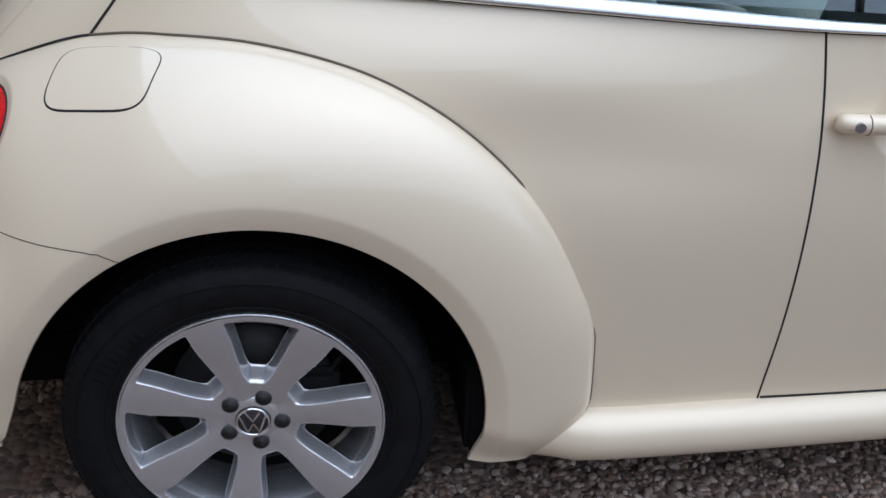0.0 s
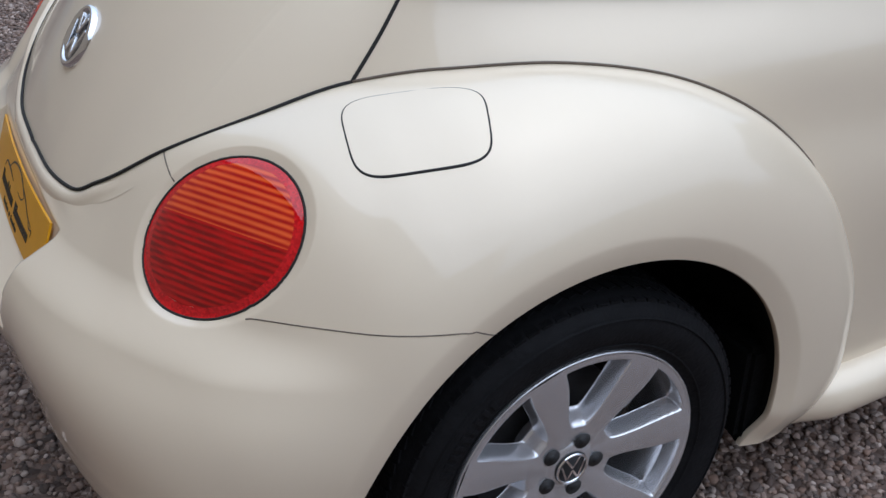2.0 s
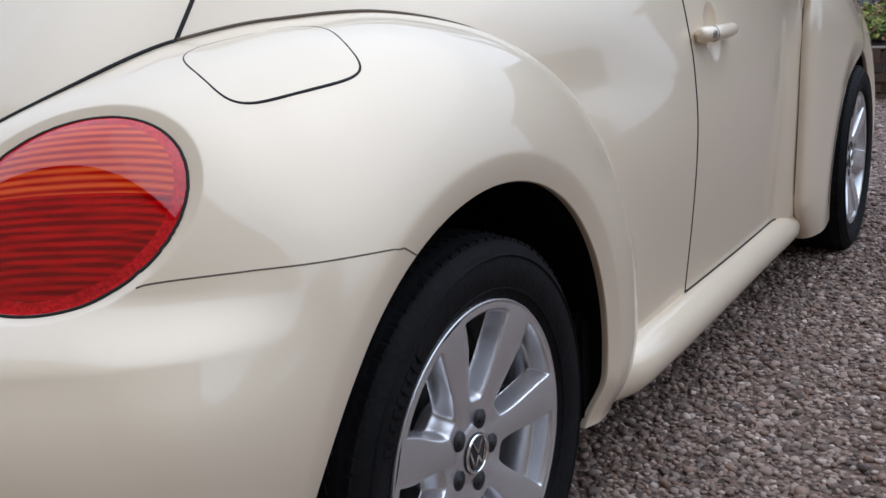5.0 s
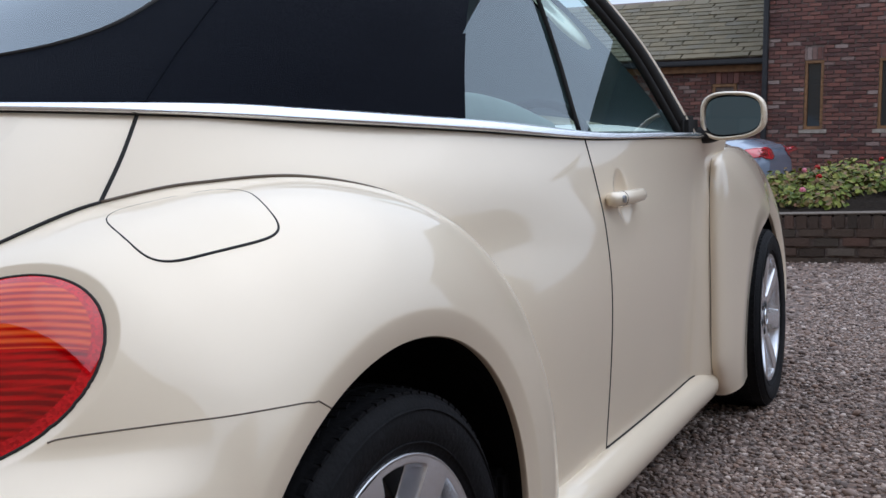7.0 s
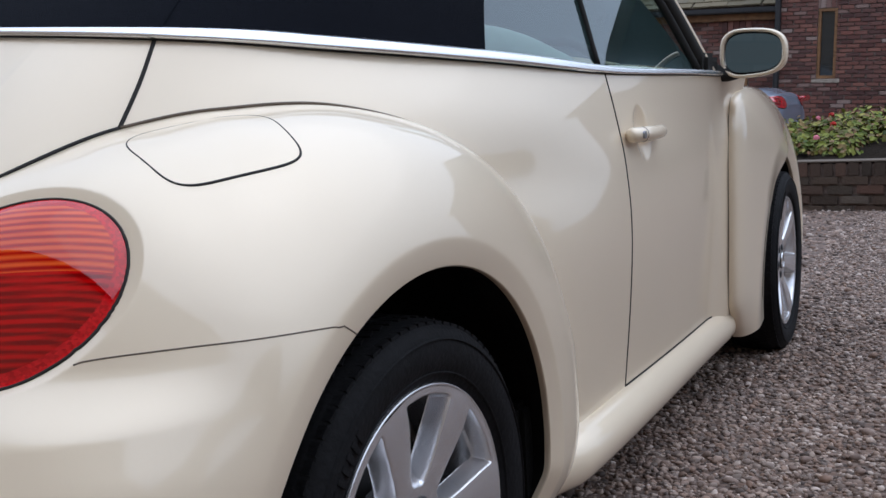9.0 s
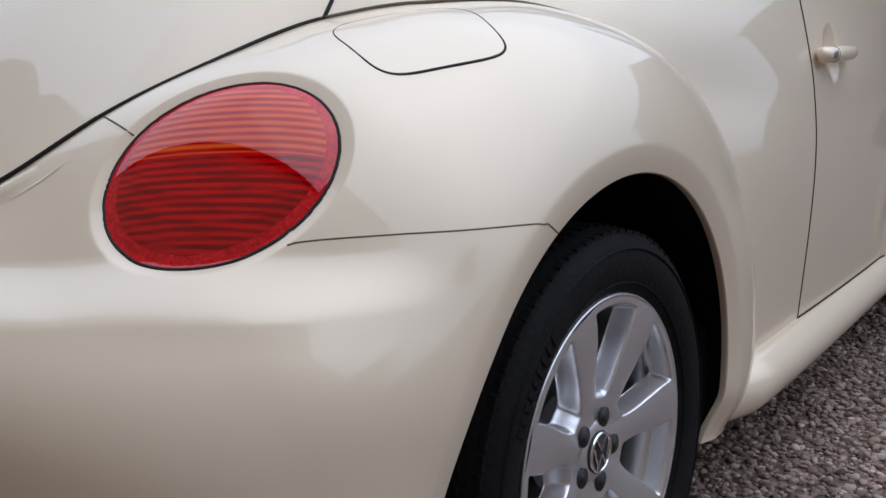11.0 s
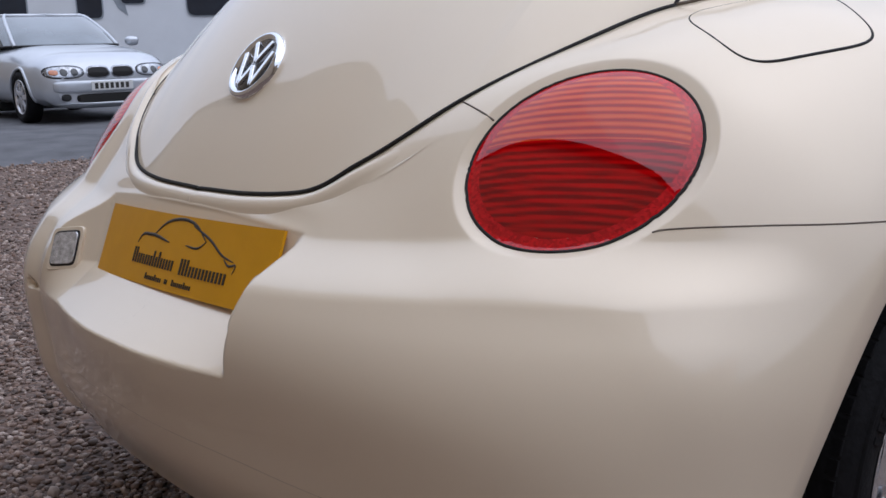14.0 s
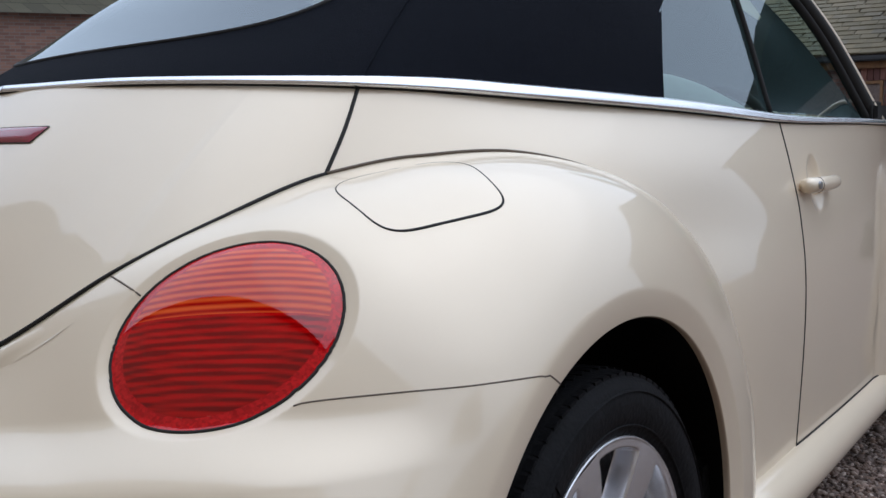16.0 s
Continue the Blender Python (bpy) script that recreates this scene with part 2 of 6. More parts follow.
def clipped(name, P, field, mat, parent, away):
    """A smooth skin over a grid of places, cut off cleanly where field passes zero (it is kept below)."""
    N = sheet_normals(P, away)
    nu, nv = P.shape[:2]
    verts, norms, faces, seen = [], [], [], {}

    def corner(i, j):
        if (i, j) not in seen:
            seen[(i, j)] = len(verts)
            verts.append(P[i, j])
            norms.append(N[i, j])
        return seen[(i, j)]

    def cut(a, b):
        key = (min(a, b), max(a, b))
        if key not in seen:
            s = field[key[0]] / (field[key[0]] - field[key[1]])
            seen[key] = len(verts)
            verts.append(P[key[0]] * (1 - s) + P[key[1]] * s)
            norms.append(N[key[0]] * (1 - s) + N[key[1]] * s)
        return seen[key]

    for i in range(nu - 1):
        for j in range(nv - 1):
            ring = [(i, j), (i + 1, j), (i + 1, j + 1), (i, j + 1)]
            if all(field[c] >= 0 for c in ring):
                continue
            face = []
            for a, b in zip(ring, ring[1:] + ring[:1]):
                if field[a] < 0:
                    face.append(corner(*a))
                if (field[a] < 0) != (field[b] < 0):
                    face.append(cut(a, b))
            if len(face) > 2:
                faces.append(face)
    flip = np.dot(np.cross(verts[faces[0][1]] - verts[faces[0][0]], verts[faces[0][2]] - verts[faces[0][0]]), norms[faces[0][0]]) < 0
    me = bpy.data.meshes.new(name)
    me.from_pydata([tuple(v) for v in verts], [], [f[::-1] if flip else f for f in faces])
    me.polygons.foreach_set("use_smooth", np.ones(len(me.polygons), bool))
    me.normals_split_custom_set_from_vertices([tuple(n / np.linalg.norm(n)) for n in norms])
    return part(name, me, mat, parent)


def mirrored(P):
    return P * np.array([1, -1, 1])


def tube(name, pts, r, mat, parent, closed=False, sides=6, flat=None, label=""):
    """A cord along places; r is one radius, or one for each place; flat squashes it along a direction."""
    pts = np.asarray(pts, float)
    n = len(pts)
    r = np.full(n, r) if np.ndim(r) == 0 else np.asarray(r)
    tan = np.roll(pts, -1, 0) - np.roll(pts, 1, 0) if closed else np.gradient(pts, axis=0)
    tan /= np.linalg.norm(tan, axis=1, keepdims=True) + 1e-12
    up = np.array([0.13, 0.21, 0.97])
    verts = []
    for p, t, k in zip(pts, tan, r):
        a = up - t * np.dot(up, t)
        a /= np.linalg.norm(a)
        up = a
        b = np.cross(t, a)
        for j in range(sides):
            w = 2 * math.pi * j / sides
            off = (a * math.cos(w) + b * math.sin(w)) * k
            if flat is not None:
                f = np.asarray(flat[0])
                off = off - f * np.dot(off, f) * (1 - flat[1])
            verts.append(p + off)
    faces = []
    for i in range(n if closed else n - 1):
        for j in range(sides):
            i2, j2 = (i + 1) % n, (j + 1) % sides
            faces.append((i * sides + j, i * sides + j2, i2 * sides + j2, i2 * sides + j))
    if not closed:
        faces += [tuple(range(sides))[::-1], tuple(range((n - 1) * sides, n * sides))]
    me = bpy.data.meshes.new(name)
    me.from_pydata([tuple(v) for v in verts], [], faces)
    me.polygons.foreach_set("use_smooth", np.ones(len(me.polygons), bool))
    return part(name, me, mat, parent, label)


def lathe(bm, profile, seg=96, axis="y"):
    """Turns a profile of (radius, place along the axle) round the axle."""
    rings = []
    for rad, y in profile:
        rings.append([bm.verts.new((rad * math.cos(2 * math.pi * i / seg), y, rad * math.sin(2 * math.pi * i / seg))) for i in range(seg)])
    for a, b in zip(rings, rings[1:]):
        for i in range(seg):
            bm.faces.new((a[i], a[(i + 1) % seg], b[(i + 1) % seg], b[i])).smooth = True
    return rings


def box(bm, lo, hi, bevel=0.0, m=None):
    lo, hi = Vector(lo), Vector(hi)
    made = bmesh.ops.create_cube(bm, size=1.0, matrix=(m or Matrix()) @ Matrix.Translation((lo + hi) / 2) @ Matrix.Diagonal((*(hi - lo), 1)))
    if bevel:
        edges = {e for v in made["verts"] for e in v.link_edges}
        bmesh.ops.bevel(bm, geom=list(edges), offset=bevel, segments=2, affect="EDGES", clamp_overlap=True)
    return bm


def inside(poly, x, y):
    """Which of the places (x, y) lie inside a closed line."""
    poly = np.asarray(poly)
    res = np.zeros(np.shape(x), bool)
    for (x1, y1), (x2, y2) in zip(poly, np.roll(poly, -1, 0)):
        cross = ((y1 > y) != (y2 > y)) & (x < (x2 - x1) * (y - y1) / (y2 - y1 + 1e-12) + x1)
        res ^= cross
    return res


def centres(P):
    return (P[:-1, :-1] + P[1:, :-1] + P[1:, 1:] + P[:-1, 1:]) / 4


def bvh_of(P):
    from mathutils.bvhtree import BVHTree
    nu, nv = P.shape[:2]
    idx = np.arange(nu * nv).reshape(nu, nv)
    q = np.stack([idx[:-1, :-1], idx[1:, :-1], idx[1:, 1:], idx[:-1, 1:]], axis=-1).reshape(-1, 4)
    return BVHTree.FromPolygons(P.reshape(-1, 3).tolist(), q.tolist())


def on_skin(bvh, pts, lift=0.0, core=(0, 0, 0.45)):
    out = []
    for p in pts:
        loc, nor, _, _ = bvh.find_nearest(Vector(p))
        if nor.dot(loc - Vector(core)) < 0:
            nor = -nor
        out.append(loc + nor * lift)
    return np.array([tuple(v) for v in out])


def line(pts, n=60, closed=False):
    pts = np.asarray(pts, float)
    if closed:
        pts = np.vstack([pts[-2:], pts, pts[:2]])
    k = np.concatenate([[0], np.cumsum(np.linalg.norm(np.diff(pts, axis=0), axis=1))])
    q = np.linspace(k[2], k[-2], n, endpoint=False) if closed else np.linspace(0, k[-1], n)
    return glide(k, pts, q)


# ---- the cream convertible ----
HUB_F, HUB_R, WHEEL_Z, ARCH = 2.51, 0.0, 0.312, 0.387
car = thing("convertible_car", "cream two-door convertible with black fabric hood parked on gravel", "car")
car.matrix_basis = SLOPE

# rear wing and bumper: one shell between the wheel arch and the rail where it meets the upper body
REAR_A = [-16, -8, 2, 15, 30, 45, 60, 75, 90, 105, 120, 133, 145, 155, 160, 163.5, 166, 167.5, 171, 178, 185, 192, 198]
REAR_X = [0.490, 0.545, 0.592, 0.590, 0.548, 0.465, 0.335, 0.175, 0.0, -0.120, -0.234, -0.370, -0.477, -0.560, -0.593, -0.612, -0.615, -0.630, -0.682, -0.745, -0.762, -0.742, -0.690]
REAR_Y = [-0.794, -0.797, -0.8, -0.797, -0.790, -0.775, -0.748, -0.704, -0.655, -0.608, -0.553, -0.497, -0.421, -0.322, -0.245, -0.120, 0.0, 0.0, 0.0, 0.0, 0.0, 0.0, 0.0]
REAR_Z = [0.186, 0.226, 0.315, 0.43, 0.566, 0.707, 0.828, 0.903, 0.932, 0.929, 0.912, 0.864, 0.806, 0.732, 0.695, 0.685, 0.682, 0.668, 0.620, 0.534, 0.454, 0.344, 0.244]
REAR_N = [1.9, 1.9, 1.9, 1.9, 1.9, 1.9, 1.9, 1.85, 1.8, 1.8, 1.75, 1.7, 1.65, 1.75, 1.9, 2.05, 2.2, 2.25, 2.35, 2.5, 2.5, 2.4, 2.3]


def wing(keys, rx, ry, rz, rn, rows, cols, lip_y=-0.839, swell=0.0095, rear_spread=0.024, bulge=0.0, curl=0.030, dent=0.0):
    """The skin from the arch lip to the rail, each section a quarter of a superellipse."""
    a = np.linspace(keys[0], keys[-1], rows)
    O = np.stack([glide(keys, v, a, True) for v in (rx, ry, rz)], axis=1)
    O[:, 1] = np.minimum(O[:, 1], 0)
    n = glide(keys, rn, a)[:, None]
    lip = np.stack([0.012 + ARCH * np.cos(np.radians(a)) - rear_spread * (smooth(150, 196, a) + 1.8 * smooth(168, 200, a)), lip_y - 0.0415 * ARCH * np.sin(np.radians(a)) + 1.3 * rear_spread * smooth(140, 195, a), 0.315 + ARCH * np.sin(np.radians(a))], axis=1)
    lip[:, 2] += 0.085 * smooth(180, 198, a)
    lip[:, 0] -= 0.25 * curl * smooth(-6, -16, a)
    lip[:, 1] += curl * smooth(-2, -16, a) ** 1.5
    lip[:, 2] -= 0.5 * curl * smooth(-7, -16, a)
    th = np.linspace(0, math.pi / 2, cols)[None, :]
    sn, cs = np.sin(th) ** (2 / n), np.clip(np.cos(th), 0, 1) ** (2 / n)
    x = lip[:, :1] + (O[:, :1] - lip[:, :1]) * sn
    z = lip[:, 2:] + (O[:, 2:] - lip[:, 2:]) * sn
    reach = np.hypot(x - lip[:, :1], z - lip[:, 2:])
    y = O[:, 1:2] + (lip[:, 1:2] - O[:, 1:2]) * cs
    y -= swell * (-np.logaddexp(-reach / 0.038 * 20, -20.0) / 20 + np.logaddexp(0.0, -20.0) / 20) * np.clip(cs, 0, 1) ** 0.7
    y -= bulge * np.clip(cs, 0, 1) ** 0.62 * smooth(105, 60, a)[:, None]
    y += dent * (1 - smooth(0.0, 0.19, reach)) * smooth(78, 45, a)[:, None]
    P = np.stack([x, y, z], axis=2)
    # ease the fold that the corner of the boot lid would throw across the shell
    half = rows // 12
    kern = np.exp(-0.5 * (np.arange(-half, half + 1) / (half * 0.45)) ** 2)
    kern /= kern.sum()
    padded = np.concatenate([np.repeat(P[:1], half, 0), P, np.repeat(P[-1:], half, 0)])
    eased = sum(k * padded[i:i + rows] for i, k in enumerate(kern))
    v = np.linspace(0, 1, cols)[None, :]
    mix = smooth(0.0, 0.22, v) * smooth(1.0, 0.80, v) * smooth(130, 150, a)[:, None] * smooth(200, 188, a)[:, None]
    return P + (eased - P) * mix[..., None]


W = wing(REAR_A, REAR_X, REAR_Y, REAR_Z, REAR_N, 420, 300)
dense = np.concatenate([np.linspace(-16, 112, 170)[:-1], np.linspace(112, 150, 170)[:-1], np.linspace(150, 188, 200)[:-1], np.linspace(188, 198, 24)])
W = glide(np.linspace(-16, 198, 420), W.reshape(420, -1), dense).reshape(len(dense), 300, 3)
# bumper shelf, raised lamp surround, and the recess of the number plate
LAMP_C, LAMP_A, LAMP_B = np.array([-0.4560, -0.5959, 0.7496]), np.array([0.0964, -0.0790, 0.0533]), np.array([0.0233, 0.0770, 0.0720])
n0 = sheet_normals(W, (0, 0, 0.45))
wx, wy, wz = W[..., 0].copy(), W[..., 1].copy(), W[..., 2].copy()
top = 0.650 + 0.018 * smooth(-0.25, -0.62, wy)
shelf = smooth(top, top - 0.062, wz) * smooth(0.40, 0.575, wz) * smooth(-0.32, -0.52, wx)
plan = n0 * np.array([1, 1, 0])
plan /= np.linalg.norm(plan, axis=2, keepdims=True) + 1e-9
W += plan * (0.030 * shelf)[..., None]
rel = W - LAMP_C
lamp_r = np.hypot(rel @ LAMP_A / (LAMP_A @ LAMP_A), rel @ LAMP_B / (LAMP_B @ LAMP_B))
lamp_r = np.where(wx < -0.25, lamp_r, 9)
W += n0 * np.where(lamp_r > 1.13, 0.0035 * smooth(1.8, 1.13, lamp_r), 0.0035 - 0.0058 * np.clip((1.13 - lamp_r) / 0.13, 0, 1))[..., None]
# the foot of a rim that stands up round the lower corners of the boot lid
at_rim = np.nonzero((dense > 110) & (dense < 165.9))[0]
rim_foot, rim_up, rim_at = W[at_rim, -1].copy(), n0[at_rim, -12].copy(), dense[at_rim]
rim_foot[:, 1] = np.minimum(rim_foot[:, 1], 0)
wx, wy, wz = W[..., 0].copy(), W[..., 1].copy(), W[..., 2].copy()
near_edge = (np.abs(wz - 0.490) < 0.006) & (wy > -0.46) & (wx < -0.5)
edge_fit = np.polyfit(wy[near_edge] ** 2, wx[near_edge], 3)
edge_x = np.polyval(edge_fit, np.clip(wy, -0.46, 0) ** 2)
plate_x = np.interp(wz, [0.40, 0.545, 0.660, 0.70], [-0.680, -0.680, -0.634, -0.634]) + 0.12 * wy**2
ledge = np.clip((wz - 0.488) / (0.545 - 0.488), 0, 1)
back = edge_x * (1 - ledge) + plate_x * ledge
bay_top = 0.668 - 0.010 * smooth(0.05, 0.30, -wy)


def with_recess(edge, ramp):
    """The shell with the plate's bay pressed in as far out as edge; ramp is the run of its end wall."""
    bay = smooth(edge, edge - ramp, -wy) * smooth(bay_top, bay_top - 0.010, wz) * (wx < -0.5) * (wz > 0.484)
    out = W.copy()
    out[..., 0] = wx + bay * np.maximum(back - wx, 0)
    return out


W_LEFT = W.copy()
lx = W_LEFT[..., 0] - 0.018 * smooth(-0.40, -0.49, wy) * smooth(-0.15, -0.34, wx)
W_LEFT[..., 0] = lx
slanted = plate_x - 0.52 * np.maximum(0, -wy - 0.275)
left_back = edge_x * (1 - ledge) + slanted * ledge
in_bay = smooth(0.668, 0.658, wz) * (wx < -0.5) * (wz > 0.484) * (wy > -0.46)
W_LEFT[..., 0] = lx + in_bay * np.maximum(left_back - lx, 0)
W = with_recess(np.interp(wz, [0.40, 0.58, 0.605, 0.63, 0.665], [0.276, 0.276, 0.279, 0.291, 0.304]), 0.012)
WN = sheet_normals(W, (0, 0, 0.45))
WN[W[:, -1, 1] > -0.002, -1, 1] = 0
WC = centres(W)

FLAP = [(-0.268, -0.5784, 0.8997), (-0.094, -0.671, 0.9216), (-0.131, -0.77, 0.8611), (-0.293, -0.6987, 0.8372)]


def rounded_quad(c, n=72, power=4.5):
    c = np.asarray(c)
    out = []
    for i in range(n):
        w = 2 * math.pi * i / n
        s = math.copysign(abs(math.cos(w)) ** (2 / power), math.cos(w)) / 2 + 0.5
        t = math.copysign(abs(math.sin(w)) ** (2 / power), math.sin(w)) / 2 + 0.5
        out.append((1 - t) * ((1 - s) * c[0] + s * c[1]) + t * ((1 - s) * c[3] + s * c[2]))
    return np.array(out)


wing_bvh = bvh_of(W)
flap_line = on_skin(wing_bvh, rounded_quad(FLAP))
flap_mask = inside(flap_line[:, [0, 2]], WC[..., 0], WC[..., 2]) & (WC[..., 2] > 0.8)
seam_z = 0.666 + 0.012 * smooth(-0.2, -0.45, WC[..., 0])
bumper_mask = (WC[..., 0] < -0.17) & ((WC[..., 2] < seam_z) | (WC[..., 1] > -0.455) & (WC[..., 0] < -0.44))
wing_mask = ~bumper_mask & ~flap_mask
for side, P in (("right", W), ("left", mirrored(W_LEFT))):
    nrm = WN if side == "right" else mirrored(sheet_normals(W_LEFT, (0, 0, 0.45)))
    step = 1 if side == "right" else 2
    wing_part = wing_mask if side == "right" else wing_mask[:-1:2, :-1:2][:P[::2, ::2].shape[0] - 1, :P[::2, ::2].shape[1] - 1]
    sheet("rear_wing", P[::step, ::step], CREAM, car, normals=nrm[::step, ::step], mask=wing_part, label="rounded cream rear wing")
    sheet("rear_bumper", P, CREAM, car, normals=nrm, mask=bumper_mask, label="cream rear bumper cover")
    flap = sheet("fuel_flap" if side == "right" else "wing_panel", P, CREAM, car, normals=nrm, mask=flap_mask)
    if side == "right":
        # the gap's black line is thickest below and thins above, where shading hides the edge
        round_it = np.sin(2 * math.pi * np.arange(len(flap_line)) / len(flap_line))
        tube("flap_gap", on_skin(wing_bvh, flap_line, -0.0006), np.interp(round_it, [-1, -0.5, 0.2, 0.8, 1], [0.0008, 0.0011, 0.0016, 0.0021, 0.0024]), GAP, flap, closed=True)
bump_seam = on_skin(wing_bvh, np.concatenate([np.linspace((-0.174, -0.850, 0.654), (-0.203, -0.851, 0.6705), 12)[:-1], line([(-0.203, -0.851, 0.6705), (-0.3, -0.805, 0.6700), (-0.4, -0.745, 0.677), (-0.470, -0.702, 0.684)])]), -0.0004)
lamp_seam = on_skin(wing_bvh, np.linspace((-0.472, -0.412, 0.804), (-0.469, -0.473, 0.778), 30), -0.0004)
for flip in (1, -1):
    tube("bumper_seam", bump_seam * (1, flip, 1), 0.0012, SEAM, car)
    tube("lamp_seam", lamp_seam * (1, flip, 1), 0.0014, SEAM, car)

run_on = np.tile(np.exp(-0.5 * (np.arange(-12, 13) / 5.0) ** 2)[:, None], (1, 3))
run_on /= run_on[:, 0].sum()


def eased_rows(v):
    wide = np.concatenate([np.repeat(v[:1], 12, 0), v, v[:-13:-1] * np.array((1, -1, 1))])
    v = sum(k * wide[i:i + len(v)] for i, k in enumerate(run_on))
    return v / np.linalg.norm(v, axis=1, keepdims=True)


rim_up = eased_rows(rim_up)
turn_at = np.argmin(np.abs(rim_at - 158))
level = np.clip(rim_foot[turn_at:, 1] / rim_foot[turn_at, 1], 0, 1)[:, None] * np.array((0, 1, 0)) + np.array((1, 0, 1))
rim_up[turn_at:] = rim_up[turn_at] * level
rim_up /= np.linalg.norm(rim_up, axis=1, keepdims=True)
rim_out = np.cross(rim_up, np.gradient(rim_foot, axis=0))
rim_out *= -np.sign(rim_out[:, 2:])
rim_out = eased_rows(rim_out / np.linalg.norm(rim_out, axis=1, keepdims=True))
for flip in (1, -1):
    tall = (0.007 * smooth(144, 161, rim_at) if flip > 0 else 0.0095 * smooth(112, 128, rim_at) - 0.0025 * smooth(150, 158, rim_at))[:, None]
    section = [(-0.0020, -0.15), (0.0050, 0.25), (0.0085, 0.80), (0.0140, 1.0), (0.0200, 0.92), (0.0255, 0.60), (0.0310, 0.15), (0.0380, -0.25)]
    R = np.stack([rim_foot + rim_out * o + rim_up * (h * tall - 0.006 * (1 - tall / tall.max()) ** 2 * (h > -0.1)) for o, h in section], axis=1)
    sheet("lid_surround", R * (1, flip, 1), CREAM, car, away=(0, 0, 0.45), mask=np.repeat((tall[1:] > 0.0004), len(section) - 1, axis=1))

# arch lip: the edge turns in towards the wheel, with a dark liner behind it


def arch_inside(centre_x, P, mirror):
    lip = P[:, 0, :]
    rows = []
    for depth, grow in ((0.0, 0.0), (0.003, -0.002), (0.012, 0.0)):
        q = lip.copy()
        q[:, 1] += depth
        d = np.stack([lip[:, 0] - centre_x, lip[:, 2] - WHEEL_Z], axis=1)
        d /= np.linalg.norm(d, axis=1, keepdims=True)
        q[:, 0] += d[:, 0] * grow
        q[:, 2] += d[:, 1] * grow
        rows.append(q)
    A = np.stack(rows, axis=0)
    sheet("arch_lip", A * (1, mirror, 1), CREAM, car, away=(centre_x, -5 * mirror, 0.3))
    rows = []
    for depth, grow in ((0.011, 0.001), (0.10, 0.03), (0.30, 0.02)):
        q = lip.copy()
        q[:, 1] += depth
        d = np.stack([lip[:, 0] - centre_x, lip[:, 2] - WHEEL_Z], axis=1)
        d /= np.linalg.norm(d, axis=1, keepdims=True)
        q[:, 0] += d[:, 0] * grow
        q[:, 2] += d[:, 1] * grow
        rows.append(q)
    q = rows[-1] * (0, 1, 0) + np.array([centre_x, 0, WHEEL_Z])
    rows.append(q)
    sheet("arch_liner", np.stack(rows, axis=0) * (1, mirror, 1), LINER, car, away=(centre_x, 5 * mirror, 0.3))


# upper body: rows of a net from the waist to below the wings, rear centre to the front of the door
NET = [
    [(-0.335, 0.0, 1.056), (-0.296, -0.29, 1.046), (-0.14, -0.540, 1.027), (0.12, -0.632, 1.010), (0.5, -0.708, 0.990), (0.92, -0.766, 0.967), (1.4, -0.804, 0.961), (1.96, -0.812, 0.953)],
    [(-0.438, 0.0, 0.939), (-0.400, -0.305, 0.927), (-0.234, -0.553, 0.912), (0.08, -0.686, 0.902), (0.5, -0.752, 0.890), (0.92, -0.785, 0.872), (1.4, -0.803, 0.86), (1.96, -0.792, 0.854)],
    [(-0.520, 0.0, 0.824), (-0.494, -0.27, 0.813), (-0.4, -0.52, 0.803), (0.08, -0.705, 0.795), (0.5, -0.769, 0.782), (0.92, -0.803, 0.761), (1.4, -0.807, 0.75), (1.96, -0.788, 0.749)],
    [(-0.611, 0.0, 0.688), (-0.590, -0.26, 0.687), (-0.48, -0.534, 0.672), (0.08, -0.694, 0.665), (0.5, -0.793, 0.621), (0.92, -0.81, 0.6), (1.4, -0.806, 0.579), (1.96, -0.786, 0.579)],
    [(-0.6, 0.0, 0.534), (-0.57, -0.258, 0.523), (-0.43, -0.504, 0.413), (0.08, -0.689, 0.29), (0.5, -0.784, 0.283), (0.92, -0.789, 0.281), (1.4, -0.782, 0.275), (1.96, -0.764, 0.269)],
]


def net_surface(net, nu, nv, even=False):
    """A smooth skin through a net of places; even: it goes on mirrored past its first column."""
    net = np.asarray(net, float)
    if even:
        wide = np.concatenate([net[:, 2:0:-1] * np.array((1, -1, 1)), net], axis=1)
        a = glide(np.arange(wide.shape[1]), wide.transpose(1, 0, 2).reshape(wide.shape[1], -1), np.linspace(2, wide.shape[1] - 1, nv)).reshape(nv, net.shape[0], 3)
        return glide(np.arange(net.shape[0]), a.transpose(1, 0, 2).reshape(net.shape[0], -1), np.linspace(0, net.shape[0] - 1, nu)).reshape(nu, nv, 3)
    a = glide(np.arange(net.shape[1]), net.transpose(1, 0, 2).reshape(net.shape[1], -1), np.linspace(0, net.shape[1] - 1, nv)).reshape(nv, net.shape[0], 3)
    return glide(np.arange(net.shape[0]), a.transpose(1, 0, 2).reshape(net.shape[0], -1), np.linspace(0, net.shape[0] - 1, nu)).reshape(nu, nv, 3)


